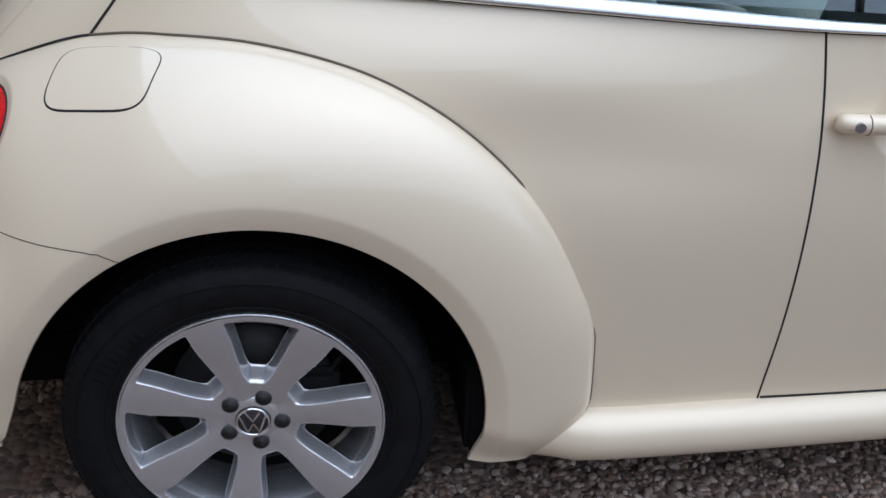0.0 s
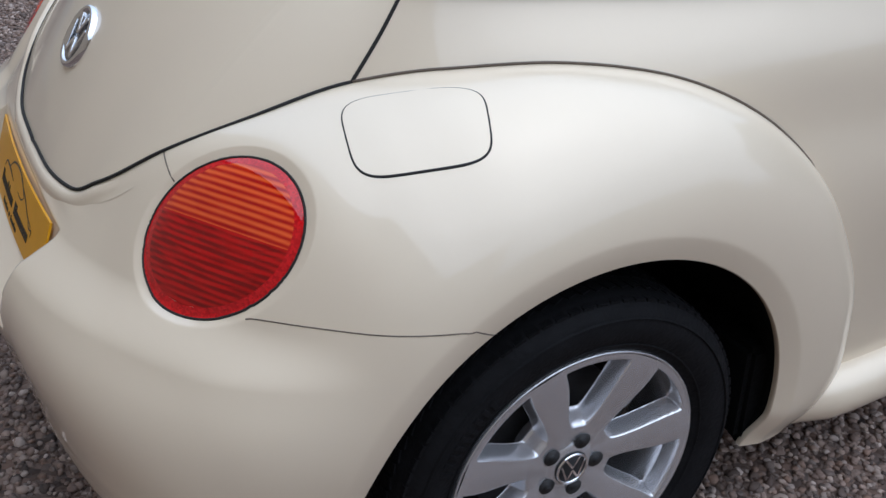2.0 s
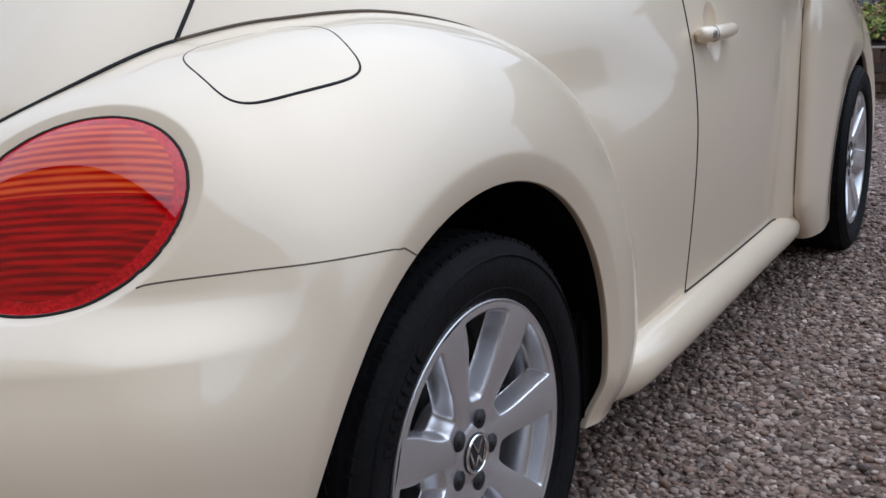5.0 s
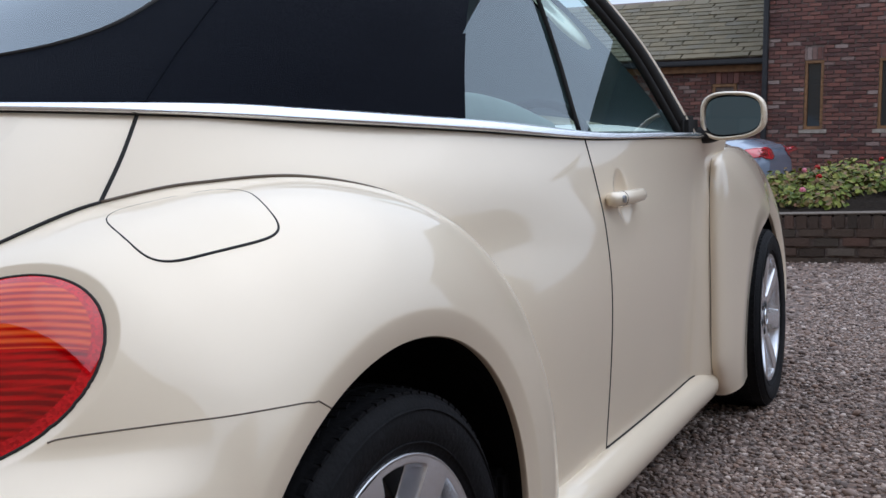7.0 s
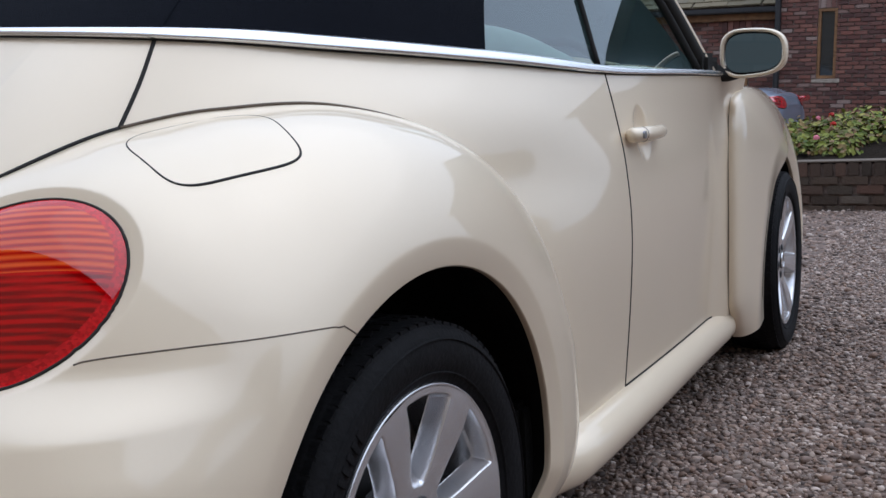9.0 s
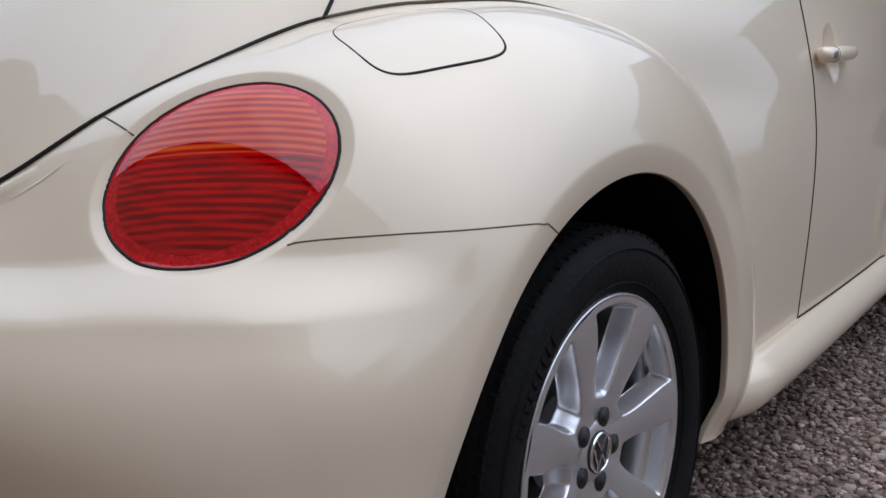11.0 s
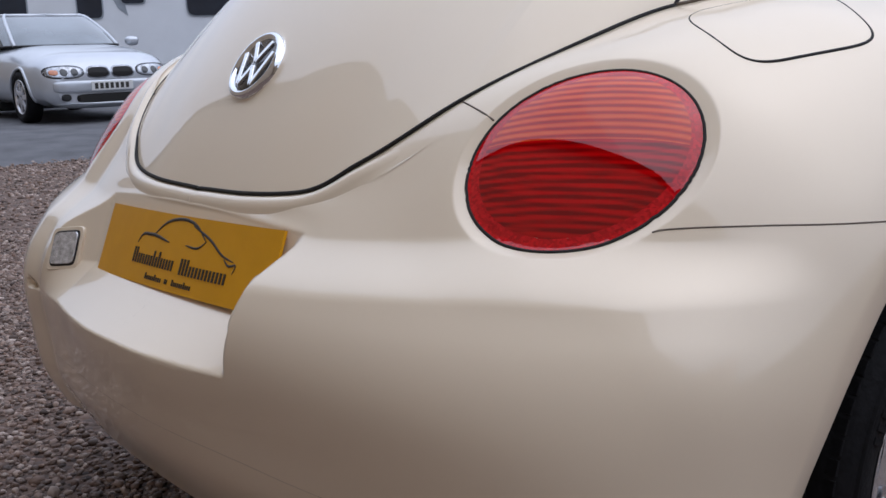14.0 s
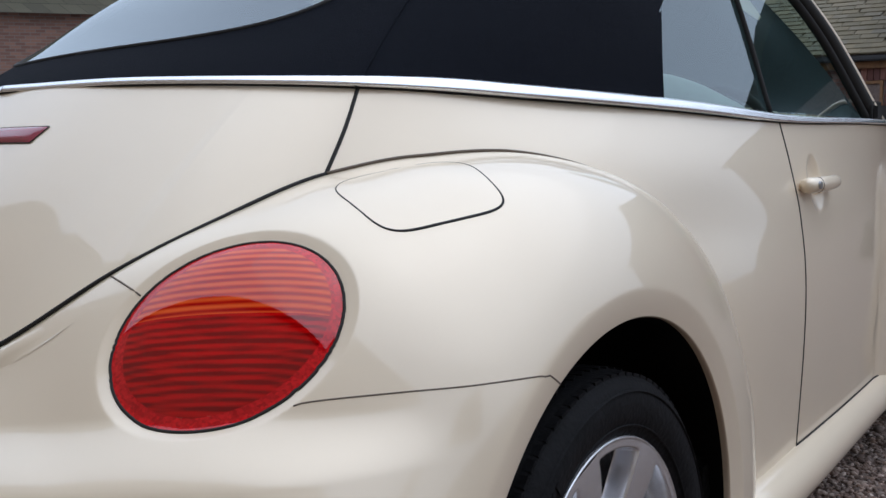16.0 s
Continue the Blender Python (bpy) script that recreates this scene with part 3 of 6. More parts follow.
U = net_surface(NET, 400, 460, True)
wing_rail = np.stack([glide(REAR_A, v, np.linspace(-6, 166, 400), True) for v in (REAR_X, REAR_Y, REAR_Z)], axis=1)
wing_rail[:, 1] = np.minimum(wing_rail[:, 1], 0)
by_x, by_y = wing_rail[::-1], wing_rail[270:]
low = np.where(U[..., 1] < -0.40, np.interp(U[..., 0], by_x[:, 0], by_x[:, 2], right=0.0), np.interp(-U[..., 1], -by_y[::-1, 1], by_y[::-1, 2]))
low = low - 0.25 * smooth(0.40, 0.60, U[..., 0])
N_full = sheet_normals(U, (0.6, 0, 0.5))
cols, ncols = [], []
for c in range(U.shape[1]):
    over = U[:, c, 2] - low[:, c]
    hit = np.argmax(over < 0) if (over < 0).any() else len(over) - 1
    end = hit - 1 + over[hit - 1] / (over[hit - 1] - over[hit]) if (over < 0).any() else hit
    q = np.linspace(0, end, 130)
    cols.append(np.stack([np.interp(q, np.arange(400), U[:, c, k]) for k in range(3)], axis=1))
    ncols.append(np.stack([np.interp(q, np.arange(400), N_full[:, c, k]) for k in range(3)], axis=1))
U, UN = np.stack(cols, axis=1), np.stack(ncols, axis=1)
# fair the lid: each of its columns becomes one even bow between waist and bumper
run = np.linspace(0, 1, U.shape[0])
bow = (run * (1 - run))[:, None, None]
# its lower edge runs along the rail of the shell
end_y, end_x = U[-1, :, 1].copy(), U[-1, :, 0].copy()
U[-1, :, 0] = np.where((end_y > -0.40) & (end_x < -0.1), np.interp(-end_y, -by_y[::-1, 1], by_y[::-1, 0]), end_x)
U[-1, :, 1] = np.where((end_y <= -0.40) & (end_x < -0.1), np.interp(end_x, by_x[:, 0], by_x[:, 1]), end_y)
straight = U[:1] * (1 - run)[:, None, None] + U[-1:] * run[:, None, None]
chord = np.linalg.norm(U[-1:] - U[:1], axis=2, keepdims=True)
flat_normal = sheet_normals(straight, (0.6, 0, 0.5))[65:66]
flat_normal[:, 0, 1] = 0
fat = 0.27 * chord**2 * flat_normal
half = 24
kern = np.exp(-0.5 * (np.arange(-half, half + 1) / 10.0) ** 2)
kern /= kern.sum()
wide = np.concatenate([fat[:, half:0:-1] * np.array((1, -1, 1)), fat, np.repeat(fat[:, -1:], half, 1)], axis=1)
fat = sum(k * wide[:, i:i + fat.shape[1]] for i, k in enumerate(kern))
faired = straight + bow * fat
on_lid = smooth(-0.02, -0.16, U[:1, :, :1])
U = U * (1 - on_lid) + faired * on_lid
UN = UN * (1 - on_lid) + sheet_normals(U, (0.6, 0, 0.5)) * on_lid
UN[:, :8, 1] *= np.linspace(0, 1, 8)
UN /= np.linalg.norm(UN, axis=2, keepdims=True)
# the front edge of the door sweeps out to meet the front wing
FLARE_X = 1.745
FRONT_A = [-18, -8, 2, 15, 30, 45, 60, 75, 90, 110, 130, 150, 165, 180, 198]
FRONT_X = [0.640, 0.700, 0.765, 0.775, 0.775, 0.762, 0.690, 0.430, 0.10, -0.25, -0.50, -0.72, -0.80, -0.86, -0.80]
FRONT_Y = [-0.785, -0.797, -0.806, -0.811, -0.813, -0.812, -0.802, -0.770, -0.720, -0.644, -0.52, -0.265, 0.0, 0.0, 0.0]
FRONT_Z = [0.180, 0.235, 0.319, 0.450, 0.620, 0.785, 0.895, 0.925, 0.922, 0.888, 0.813, 0.703, 0.634, 0.484, 0.254]
FRONT_N = [1.9, 1.9, 1.9, 1.9, 1.9, 1.9, 1.9, 1.9, 1.9, 1.8, 1.8, 1.9, 2.2, 2.3, 2.2]
rail_y = np.interp(U[..., 2], FRONT_Z[1:7], FRONT_Y[1:7])
flare = np.clip((U[..., 0] - 1.615) / (FLARE_X - 1.615), 0, 1) ** 1.7 * smooth(0.955, 0.86, U[..., 2])
U = np.concatenate([U[..., :1], U[..., 1:2] + flare[..., None] * np.minimum(rail_y[..., None] - U[..., 1:2], 0), U[..., 2:]], axis=2)
UN = np.where((U[..., :1] > 1.5), sheet_normals(U, (0.6, 0, 0.5)), UN)
UC = centres(U)
# shallow cup behind the door handle
cup = np.hypot((U[..., 0] - 1.050) / 0.042, (U[..., 2] - 0.834) / 0.064)
cup = np.where(U[..., 0] > 0.93, cup, 9)
U = U - UN * (0.013 * np.clip(1 - cup**2, 0, 1) ** 1.1)[..., None]
dented = sheet_normals(U, (0.6, 0, 0.5))
UN = np.where((cup < 1.25)[..., None], dented, UN)
upper_bvh = bvh_of(U)
lid_side = -0.140 - (1.016 - UC[..., 2]) * 0.81
lid_mask = UC[..., 0] < lid_side
door_mask = (UC[..., 0] > 0.917) & (UC[..., 0] < FLARE_X)
quarter_mask = ~lid_mask & (UC[..., 0] <= 0.917)
for flip in (1, -1):
    nrm, P = UN * (1, flip, 1), U * (1, flip, 1)
    sheet("boot_lid", P, CREAM, car, normals=nrm, mask=lid_mask, label="curved cream boot lid")
    sheet("quarter_panel", P, CREAM, car, normals=nrm, mask=quarter_mask)
    door = sheet("door", P, CREAM, car, normals=nrm, mask=door_mask, label="closed cream car door")
    sheet("cowl_panel", P, CREAM, car, normals=nrm, mask=(UC[..., 0] >= FLARE_X) & ((UC[..., 2] > 0.76) | (UC[..., 0] < 1.79)))
    gap = on_skin(upper_bvh, line([(0.914, -0.757, 0.975), (0.922, -0.783, 0.872), (0.927, -0.804, 0.651), (0.925, -0.796, 0.451), (0.913, -0.789, 0.281)]), -0.0004, (0.6, 0, 0.5)) * (1, flip, 1)
    tube("door_gap", gap, 0.0022, GAP, door)
    tube("lid_gap", on_skin(upper_bvh, line([(-0.14, -0.535, 1.029), (-0.187, -0.547, 0.97), (-0.236, -0.554, 0.912)]), -0.0002, (0.6, 0, 0.5)) * (1, flip, 1), 0.0030, GAP, car)
    rail = np.stack([glide(REAR_A, v, np.linspace(120, 166, 90), True) for v in (REAR_X, REAR_Y, REAR_Z)], axis=1)
    rail[:, 1] = np.minimum(rail[:, 1], 0)
    tube("lid_gap", (rail + np.array((-0.0022, 0, 0.0008))) * (1, flip, 1), np.interp(np.linspace(120, 166, 90), [120, 152, 158, 166], [0.0027 if flip > 0 else 0.0010, 0.0027 if flip > 0 else 0.0010, 0.0030, 0.0030]), GAP, car)
    rail = np.stack([glide(REAR_A, v, np.linspace(-6, 120, 160), True) for v in (REAR_X, REAR_Y, REAR_Z)], axis=1)
    tube("wing_seam", (rail + np.array((0, -0.0012, 0.0018))) * (1, flip, 1), 0.0023, SEAM, car)
    tube("sill_gap", on_skin(upper_bvh, np.linspace((0.918, -0.80, 0.2875), (1.655, -0.80, 0.2838), 60), 0.0006, (0.6, 0, 0.5)) * (1, flip, 1), 0.0022, GAP, door)
    belt = line([np.array(p) + (0, 0, 0.008) for p in NET[0]], 160) * (1, flip, 1)
    prof = [(0.006, 0.014), (0.0, 0.0145), (-0.006, 0.011), (-0.0115, 0.005), (-0.0140, -0.001), (-0.0135, -0.005), (-0.009, -0.007)]
    run = np.gradient(belt, axis=0) * np.array((1, 1, 0))
    outward = np.stack([run[:, 1], -run[:, 0], 0 * run[:, 0]], axis=1) / np.linalg.norm(run, axis=1, keepdims=True) * flip
    slim = (0.48 + 0.52 * smooth(-0.30, 0.05, belt[:, :1])) * (1 - 0.40 * smooth(0.6, 1.15, belt[:, :1]))
    strip_net = np.stack([belt - outward * dy * slim + np.array((0.0, 0.0, dz)) * slim - (1 - slim) * np.array((0, 0, 0.008)) for dy, dz in prof])
    sheet("waist_trim", strip_net, TRIM, car, away=(0.6, 0, 0.9), label="bright polished waist trim")
    tube("waist_gap", belt + outward * 0.003 + np.array((0, 0, -0.0085)), 0.0017, GAP, car)

# front wing, bonnet
F = wing(FRONT_A, FRONT_X, FRONT_Y, FRONT_Z, FRONT_N, 170, 80, lip_y=-0.778, swell=0.016, rear_spread=0.0, bulge=0.060, curl=0.0, dent=0.022)
F[..., 0] = HUB_F - F[..., 0]
fr = np.stack([glide(FRONT_A, v, np.linspace(52, 165, 60), True) for v in (FRONT_X, FRONT_Y, FRONT_Z)], axis=1)
fr[:, 0] = HUB_F - fr[:, 0]
mid = np.stack([glide([0, 0.4, 0.75, 1], [1.80, 2.45, 3.05, 3.31], np.linspace(0, 1, 60)), np.zeros(60), glide([0, 0.4, 0.75, 1], [1.03, 0.985, 0.83, 0.60], np.linspace(0, 1, 60))], axis=1)
w = np.linspace(0, 1, 30)[None, :, None]
B = fr[:, None] * (1 - w) + mid[:, None] * w
B[..., 2] += 0.06 * np.sin(np.linspace(0, 1, 30) * math.pi)[None] ** 0.8 * np.sin(np.linspace(0.0, 1, 60) * math.pi)[:, None] ** 0.5
for flip in (1, -1):
    sheet("front_wing", F * (1, flip, 1), CREAM, car, away=(HUB_F, 0, 0.45), label="rounded cream front wing")
    sheet("bonnet", B * (1, flip, 1), CREAM, car, away=(HUB_F, 0, 0))
    rail = np.stack([glide(FRONT_A, v, np.linspace(-6, 70, 80), True) for v in (FRONT_X, FRONT_Y, FRONT_Z)], axis=1)
    rail[:, 0] = HUB_F - rail[:, 0]
    tube("wing_seam", rail * (1, flip, 1), 0.0007, SEAM, car)
    arch_inside(HUB_R, W, flip)
    arch_inside(HUB_F, F, flip)
    # sill: a rounded bar between the wings
    prof = [(-0.770, 0.288), (-0.806, 0.284), (-0.834, 0.262), (-0.843, 0.230), (-0.832, 0.198), (-0.800, 0.176), (-0.74, 0.165)]
    prof = line([(0, a, b) for a, b in prof], 24)
    S = np.zeros((2, 24, 3)) + prof[None]
    S = np.concatenate([S[:1]] + [S[:1] * 1.0 for _ in range(28)], axis=0)
    S[..., 0] = np.linspace(0.42, 1.840, 29)[:, None]
    S[..., 1] += 0.035 * smooth(0.60, 0.46, S[..., 0]) + 0.030 * smooth(0.6, 1.9, S[..., 0]) + 0.012 * smooth(1.80, 1.84, S[..., 0])
    sheet("sill", S * (1, flip, 1), CREAM, car, away=(1.2, 0, 0.25), label="rounded cream sill")
    tube("sill_end_gap", (S[-1, :16] + np.array((0.002, 0, 0))) * (1, flip, 1), 0.0022, GAP, car)
floor_bm = bmesh.new()
box(floor_bm, (-0.55, -0.52, 0.20), (3.2, 0.52, 0.34), 0.02)
box(floor_bm, (0.42, -0.74, 0.20), (1.95, 0.74, 0.29), 0.02)
# black box added ahead of the rear wheel, standing in for shade under the car
box(floor_bm, (0.37, -0.80, 0.20), (0.44, 0.80, 0.40), 0.01)
part("floor_pan", floor_bm, LINER, car)

# rear lamps


def on_normals(zone):
    """Normals of the round lens at the places of one of its zones."""
    near = np.array([np.argmin(np.sum((L.reshape(-1, 3) - p) ** 2, axis=1)) for p in zone.reshape(-1, 3)])
    return LN.reshape(-1, 3)[near].reshape(zone.shape)


th, rr = np.linspace(0, 2 * math.pi, 193), np.linspace(0, 1, 81)
flatL = LAMP_C + rr[:, None, None] * (np.cos(th)[None, :, None] * LAMP_A + np.sin(th)[None, :, None] * LAMP_B)
skin = on_skin(wing_bvh, flatL.reshape(-1, 3), 0, (-0.1, 0, 0.55)).reshape(81, 193, 3)
face_n = np.cross(LAMP_A, LAMP_B)
face_n /= np.linalg.norm(face_n)
face_n *= np.sign(np.dot(face_n, LAMP_C - np.array((-0.1, 0, 0.55))))
L = skin + face_n * (0.011 * (1 - rr**4.0) + 0.001)[:, None, None]
rc = (rr[:-1] + rr[1:])[:, None] / 2 + 0 * (th[:-1])[None]
LN = sheet_normals(L + np.random.RandomState(1).rand(*L.shape) * 1e-9, (-0.1, 0, 0.55))
LN[0] = face_n


def lens_zone(low, high, inner=0.905):
    """The part of the lens between two level chords, on the same bulge as the rest."""
    level = np.array([LAMP_A[2], LAMP_B[2]]) / math.hypot(LAMP_A[2], LAMP_B[2])
    across = np.array([-level[1], level[0]])
    d = low + (high - low) * np.sin(np.linspace(0, 1, 48) * math.pi / 2) if high > 0 else high + (low - high) * np.sin(np.linspace(0, 1, 48) * math.pi / 2)
    half = np.sqrt(np.maximum(inner**2 - d**2, 1e-6))
    pq = d[:, None, None] * level + (half[:, None] * np.linspace(-1, 1, 61)[None])[..., None] * across
    r = np.hypot(pq[..., 0], pq[..., 1])
    flat = LAMP_C + pq[..., :1] * LAMP_A + pq[..., 1:] * LAMP_B
    on = on_skin(wing_bvh, flat.reshape(-1, 3), 0, (-0.1, 0, 0.55)).reshape(*flat.shape)
    return on + face_n * (0.011 * (1 - r**4.0) + 0.001)[..., None]


SPLIT = 0.10
zone_red, zone_amber = lens_zone(SPLIT, -0.9045), lens_zone(SPLIT, 0.9045)
for flip in (1, -1):
    lamp = part("rear_lamp", bmesh.new(), GAP, car, "oval red rear lamp with ribbed lens")
    aside = np.array((0.0 if flip > 0 else -0.018, 0.0, 0.0))
    P, nn = L * (1, flip, 1) + aside, LN * (1, flip, 1)
    for zone, mat, name, label in ((zone_red, RED, "red_lens", ""), (zone_amber, AMBER, "amber_lens", "lighter orange-red upper lens")):
        zn = on_normals(zone)
        sheet(name, zone * (1, flip, 1) + aside, mat, lamp, normals=zn * (1, flip, 1), label=label)
    sheet("lens_edge", P, RIMRED, lamp, normals=nn, mask=rc >= 0.894)
    tube("gasket", (skin[-1, :-1] + face_n * 0.0002) * (1, flip, 1) + aside, 0.0021, GAP, lamp, closed=True, sides=8)

# wheels


def wheel_thing():
    w = part("wheel", bmesh.new(), DARK, car, "silver seven-spoke alloy wheel with black tyre")
    bm = bmesh.new()
    lathe(bm, [(0.205, 0.05), (0.212, -0.062), (0.226, -0.070), (0.250, -0.084), (0.280, -0.088), (0.300, -0.080), (0.311, -0.066), (0.315, -0.04), (0.316, 0.0), (0.316, 0.06), (0.305, 0.09), (0.25, 0.10)], 120)
    tyre = part("tyre", bm, RUBBER, w, "black road tyre with blocked tread")
    bm = bmesh.new()
    for i in range(84):
        for y, dy, sh in ((-0.060, 0.011, 0.0), (-0.030, 0.011, 0.5), (0.0, 0.010, 0.0), (0.03, 0.010, 0.5), (0.06, 0.011, 0)):
            a = 2 * math.pi * (i + sh) / 84
            rad = 0.3165 - (0.0062 if abs(y) > 0.05 else 0.0008)
            m = Matrix.Rotation(-a, 4, "Y") @ Matrix.Translation((rad, y, 0)) @ Matrix.Rotation(0.0 if abs(y) > 0.05 else 0.35 if y else -0.3, 4, "X")
            box(bm, (-0.006, -dy, -0.0088), (0.0018, dy, 0.0088), 0, m)
    part("tread", bm, RUBBER, tyre)
    bm = bmesh.new()
    lathe(bm, [(0.206, 0.07), (0.203, 0.0), (0.208, -0.040), (0.2165, -0.0505)], 96)
    part("rim_barrel", bm, ALLOY, w, "silver inside of the rim")
    tube("valve", [(0.204 * math.cos(0.62), -0.030, 0.204 * math.sin(0.62)), (0.184 * math.cos(0.62), -0.040, 0.184 * math.sin(0.62)), (0.170 * math.cos(0.62), -0.047, 0.170 * math.sin(0.62))], 0.0045, RUBBER, w, sides=8, label="black rubber tyre valve")
    bm = bmesh.new()
    lathe(bm, [(0.2165, -0.050), (0.2190, -0.066), (0.2210, -0.0745), (0.2233, -0.0762), (0.2255, -0.0738), (0.2245, -0.064)], 120)
    part("rim", bm, ALLOY, w, "silver alloy rim")
    # one seventh of the face: a spoke between two halves of the pockets, its flanks dished
    rad, ang = np.meshgrid(np.linspace(0.034, 0.2205, 90), radians(180 / 7) * np.linspace(-1, 1, 111), indexing="ij")
    off = np.abs(rad * np.sin(ang))
    half = 0.0190 + 0.0115 * smooth(0.09, 0.20, rad)
    side = (off - half) / 0.008
    foot = (rad - 0.074) / 0.022
    shore = (0.2105 - rad) / 0.006
    k = 4.0
    pocket = -np.log(np.exp(-k * side) + np.exp(-k * foot) + np.exp(-k * shore)) / k
    sink = smooth(0.0, 1.0, pocket)
    crown = -0.052 - 0.0225 * smooth(0.03, 0.222, rad) ** 0.8 - 0.002 * (1 - (off / half).clip(0, 1) ** 2)
    face = np.stack([rad * np.cos(ang), crown + 0.034 * sink ** 1.3, rad * np.sin(ang)], axis=2)
    first_spoke = clipped("spoke", face, pocket - 1.0, ALLOY, w, (0.12, 0.3, 0))
    first_spoke.rotation_euler = (0, radians(-5), 0)
    for i in range(1, 7):
        ob = part("spoke", first_spoke.data, ALLOY, w)
        ob.rotation_euler = (0, radians(-5 - 360 / 7 * i), 0)
    bm = bmesh.new()
    lathe(bm, [(0.070, 0.010), (0.060, -0.040), (0.046, -0.0535), (0.040, -0.056), (0.034, -0.058), (0.0, -0.058)], 72)
    hub = part("hub", bm, ALLOY, w)
    for k in range(5):
        a = radians(-6 + 72 * k)
        # flat dark disc on the hub: the shade of a bolt hole as colour
        bm = bmesh.new()
        lathe(bm, [(0.0142, -0.0560), (0.0142, -0.0576), (0.0, -0.0576)], 28)
        ob = part("bolt_recess", bm, DISC, hub)
        ob.location = (0.0490 * math.cos(a), -0.0, 0.0490 * math.sin(a))
        bm = bmesh.new()
        lathe(bm, [(0.0078, -0.0560), (0.0074, -0.0592), (0.0, -0.0595)], 6)
        ob = part("wheel_bolt", bm, DARK, hub)
        ob.location = (0.0490 * math.cos(a), -0.0, 0.0490 * math.sin(a))
    bm = bmesh.new()
    lathe(bm, [(0.031, -0.055), (0.030, -0.0615), (0.0, -0.0625)], 48)
    cap = part("cap", bm, DARK, w, "dark centre cap with silver emblem")
    bm = bmesh.new()
    lathe(bm, [(0.0295, -0.061), (0.0290, -0.0640), (0.0260, -0.0640), (0.0255, -0.061)], 48)
    part("emblem_ring", bm, CHROME, cap)
    for x0, z0, x1, z1 in ((-0.022, 0.038, 0.0, 0.004), (0.022, 0.038, 0.0, 0.004), (-0.038, 0.020, -0.018, -0.036), (0.038, 0.020, 0.018, -0.036), (-0.018, -0.036, 0.0, -0.004), (0.018, -0.036, 0.0, -0.004)):
        bm = bmesh.new()
        x0, z0, x1, z1 = x0 * 0.56, z0 * 0.56, x1 * 0.56, z1 * 0.56
        d = math.hypot(x1 - x0, z1 - z0)
        box(bm, (-0.0018, -0.0640, -d / 2), (0.0018, -0.0615, d / 2), 0, Matrix.Translation(((x0 + x1) / 2, 0, (z0 + z1) / 2)) @ Matrix.Rotation(math.atan2(x1 - x0, z1 - z0), 4, "Y"))
        part("emblem_bar", bm, CHROME, cap)
    for i in range(9):
        a = radians(128 + 3.4 * i)
        bm = bmesh.new()
        box(bm, (-0.011, -0.0885, -0.0045), (0.011, -0.0860, 0.0045), 0.0006, Matrix.Rotation(-a, 4, "Y") @ Matrix.Translation((0.264, 0, 0)))
        part("sidewall_mark", bm, RUBBER, tyre)
    for rad in (0.240, 0.288):
        bm = bmesh.new()
        lathe(bm, [(rad - 0.0015, -0.0780 if rad < 0.25 else -0.085), (rad - 0.0005, -0.0815 if rad < 0.25 else -0.0885), (rad + 0.0008, -0.0815 if rad < 0.25 else -0.0880), (rad + 0.002, -0.080 if rad < 0.25 else -0.083)], 96)
        part("sidewall_ring", bm, RUBBER, tyre)
    bm = bmesh.new()
    lathe(bm, [(0.145, 0.03), (0.145, 0.018), (0.06, 0.018)], 64)
    part("brake_disc", bm, DISC, w)
    bm = bmesh.new()
    box(bm, (0.05, 0.0, -0.055), (0.15, 0.06, 0.055), 0.012)
    part("brake_caliper", bm, DARK, w)
    bm = bmesh.new()
    lathe(bm, [(0.2, 0.06), (0.0, 0.06)], 32)
    part("back_plate", bm, LINER, w)
    return w


first = wheel_thing()
first.matrix_basis = pose(HUB_R, -0.752, WHEEL_Z)
for m in (pose(HUB_F, -0.740, WHEEL_Z, 0, 17, 3), pose(HUB_R, 0.752, WHEEL_Z, 0, 0, 180), pose(HUB_F, 0.740, WHEEL_Z, 0, 0, 183)):
    copy_thing(first, m)

# ---- hood, glass, cabin and small fittings of the car ----
HOOD = [
    [(-0.318, 0.0, 1.066), (-0.280, -0.285, 1.056), (-0.130, -0.528, 1.038), (0.12, -0.618, 1.022), (0.325, -0.664, 1.010), (0.514, -0.690, 1.003)],
    [(-0.150, 0.0, 1.150), (-0.120, -0.270, 1.145), (0.000, -0.492, 1.135), (0.20, -0.585, 1.125), (0.380, -0.630, 1.120), (0.575, -0.662, 1.118)],
    [(0.050, 0.0, 1.270), (0.075, -0.250, 1.268), (0.180, -0.450, 1.258), (0.34, -0.535, 1.250), (0.490, -0.585, 1.245), (0.700, -0.610, 1.245)],
    [(0.330, 0.0, 1.410), (0.345, -0.220, 1.405), (0.420, -0.390, 1.390), (0.55, -0.470, 1.375), (0.700, -0.520, 1.368), (0.880, -0.545, 1.362)],
    [(0.760, 0.0, 1.500), (0.760, -0.180, 1.496), (0.780, -0.320, 1.480), (0.84, -0.400, 1.455), (0.920, -0.450, 1.430), (1.020, -0.480, 1.405)],
]
H = net_surface(HOOD, 220, 260, True)
HN = sheet_normals(H, (0.8, 0, 0.8))
HC = centres(H)
pane_mask = (np.abs(HC[..., 1] / 0.395) ** 4 + np.abs((HC[..., 2] - 1.255) / 0.135) ** 4) < 1
hood_bvh = bvh_of(H)
pane_edge = []
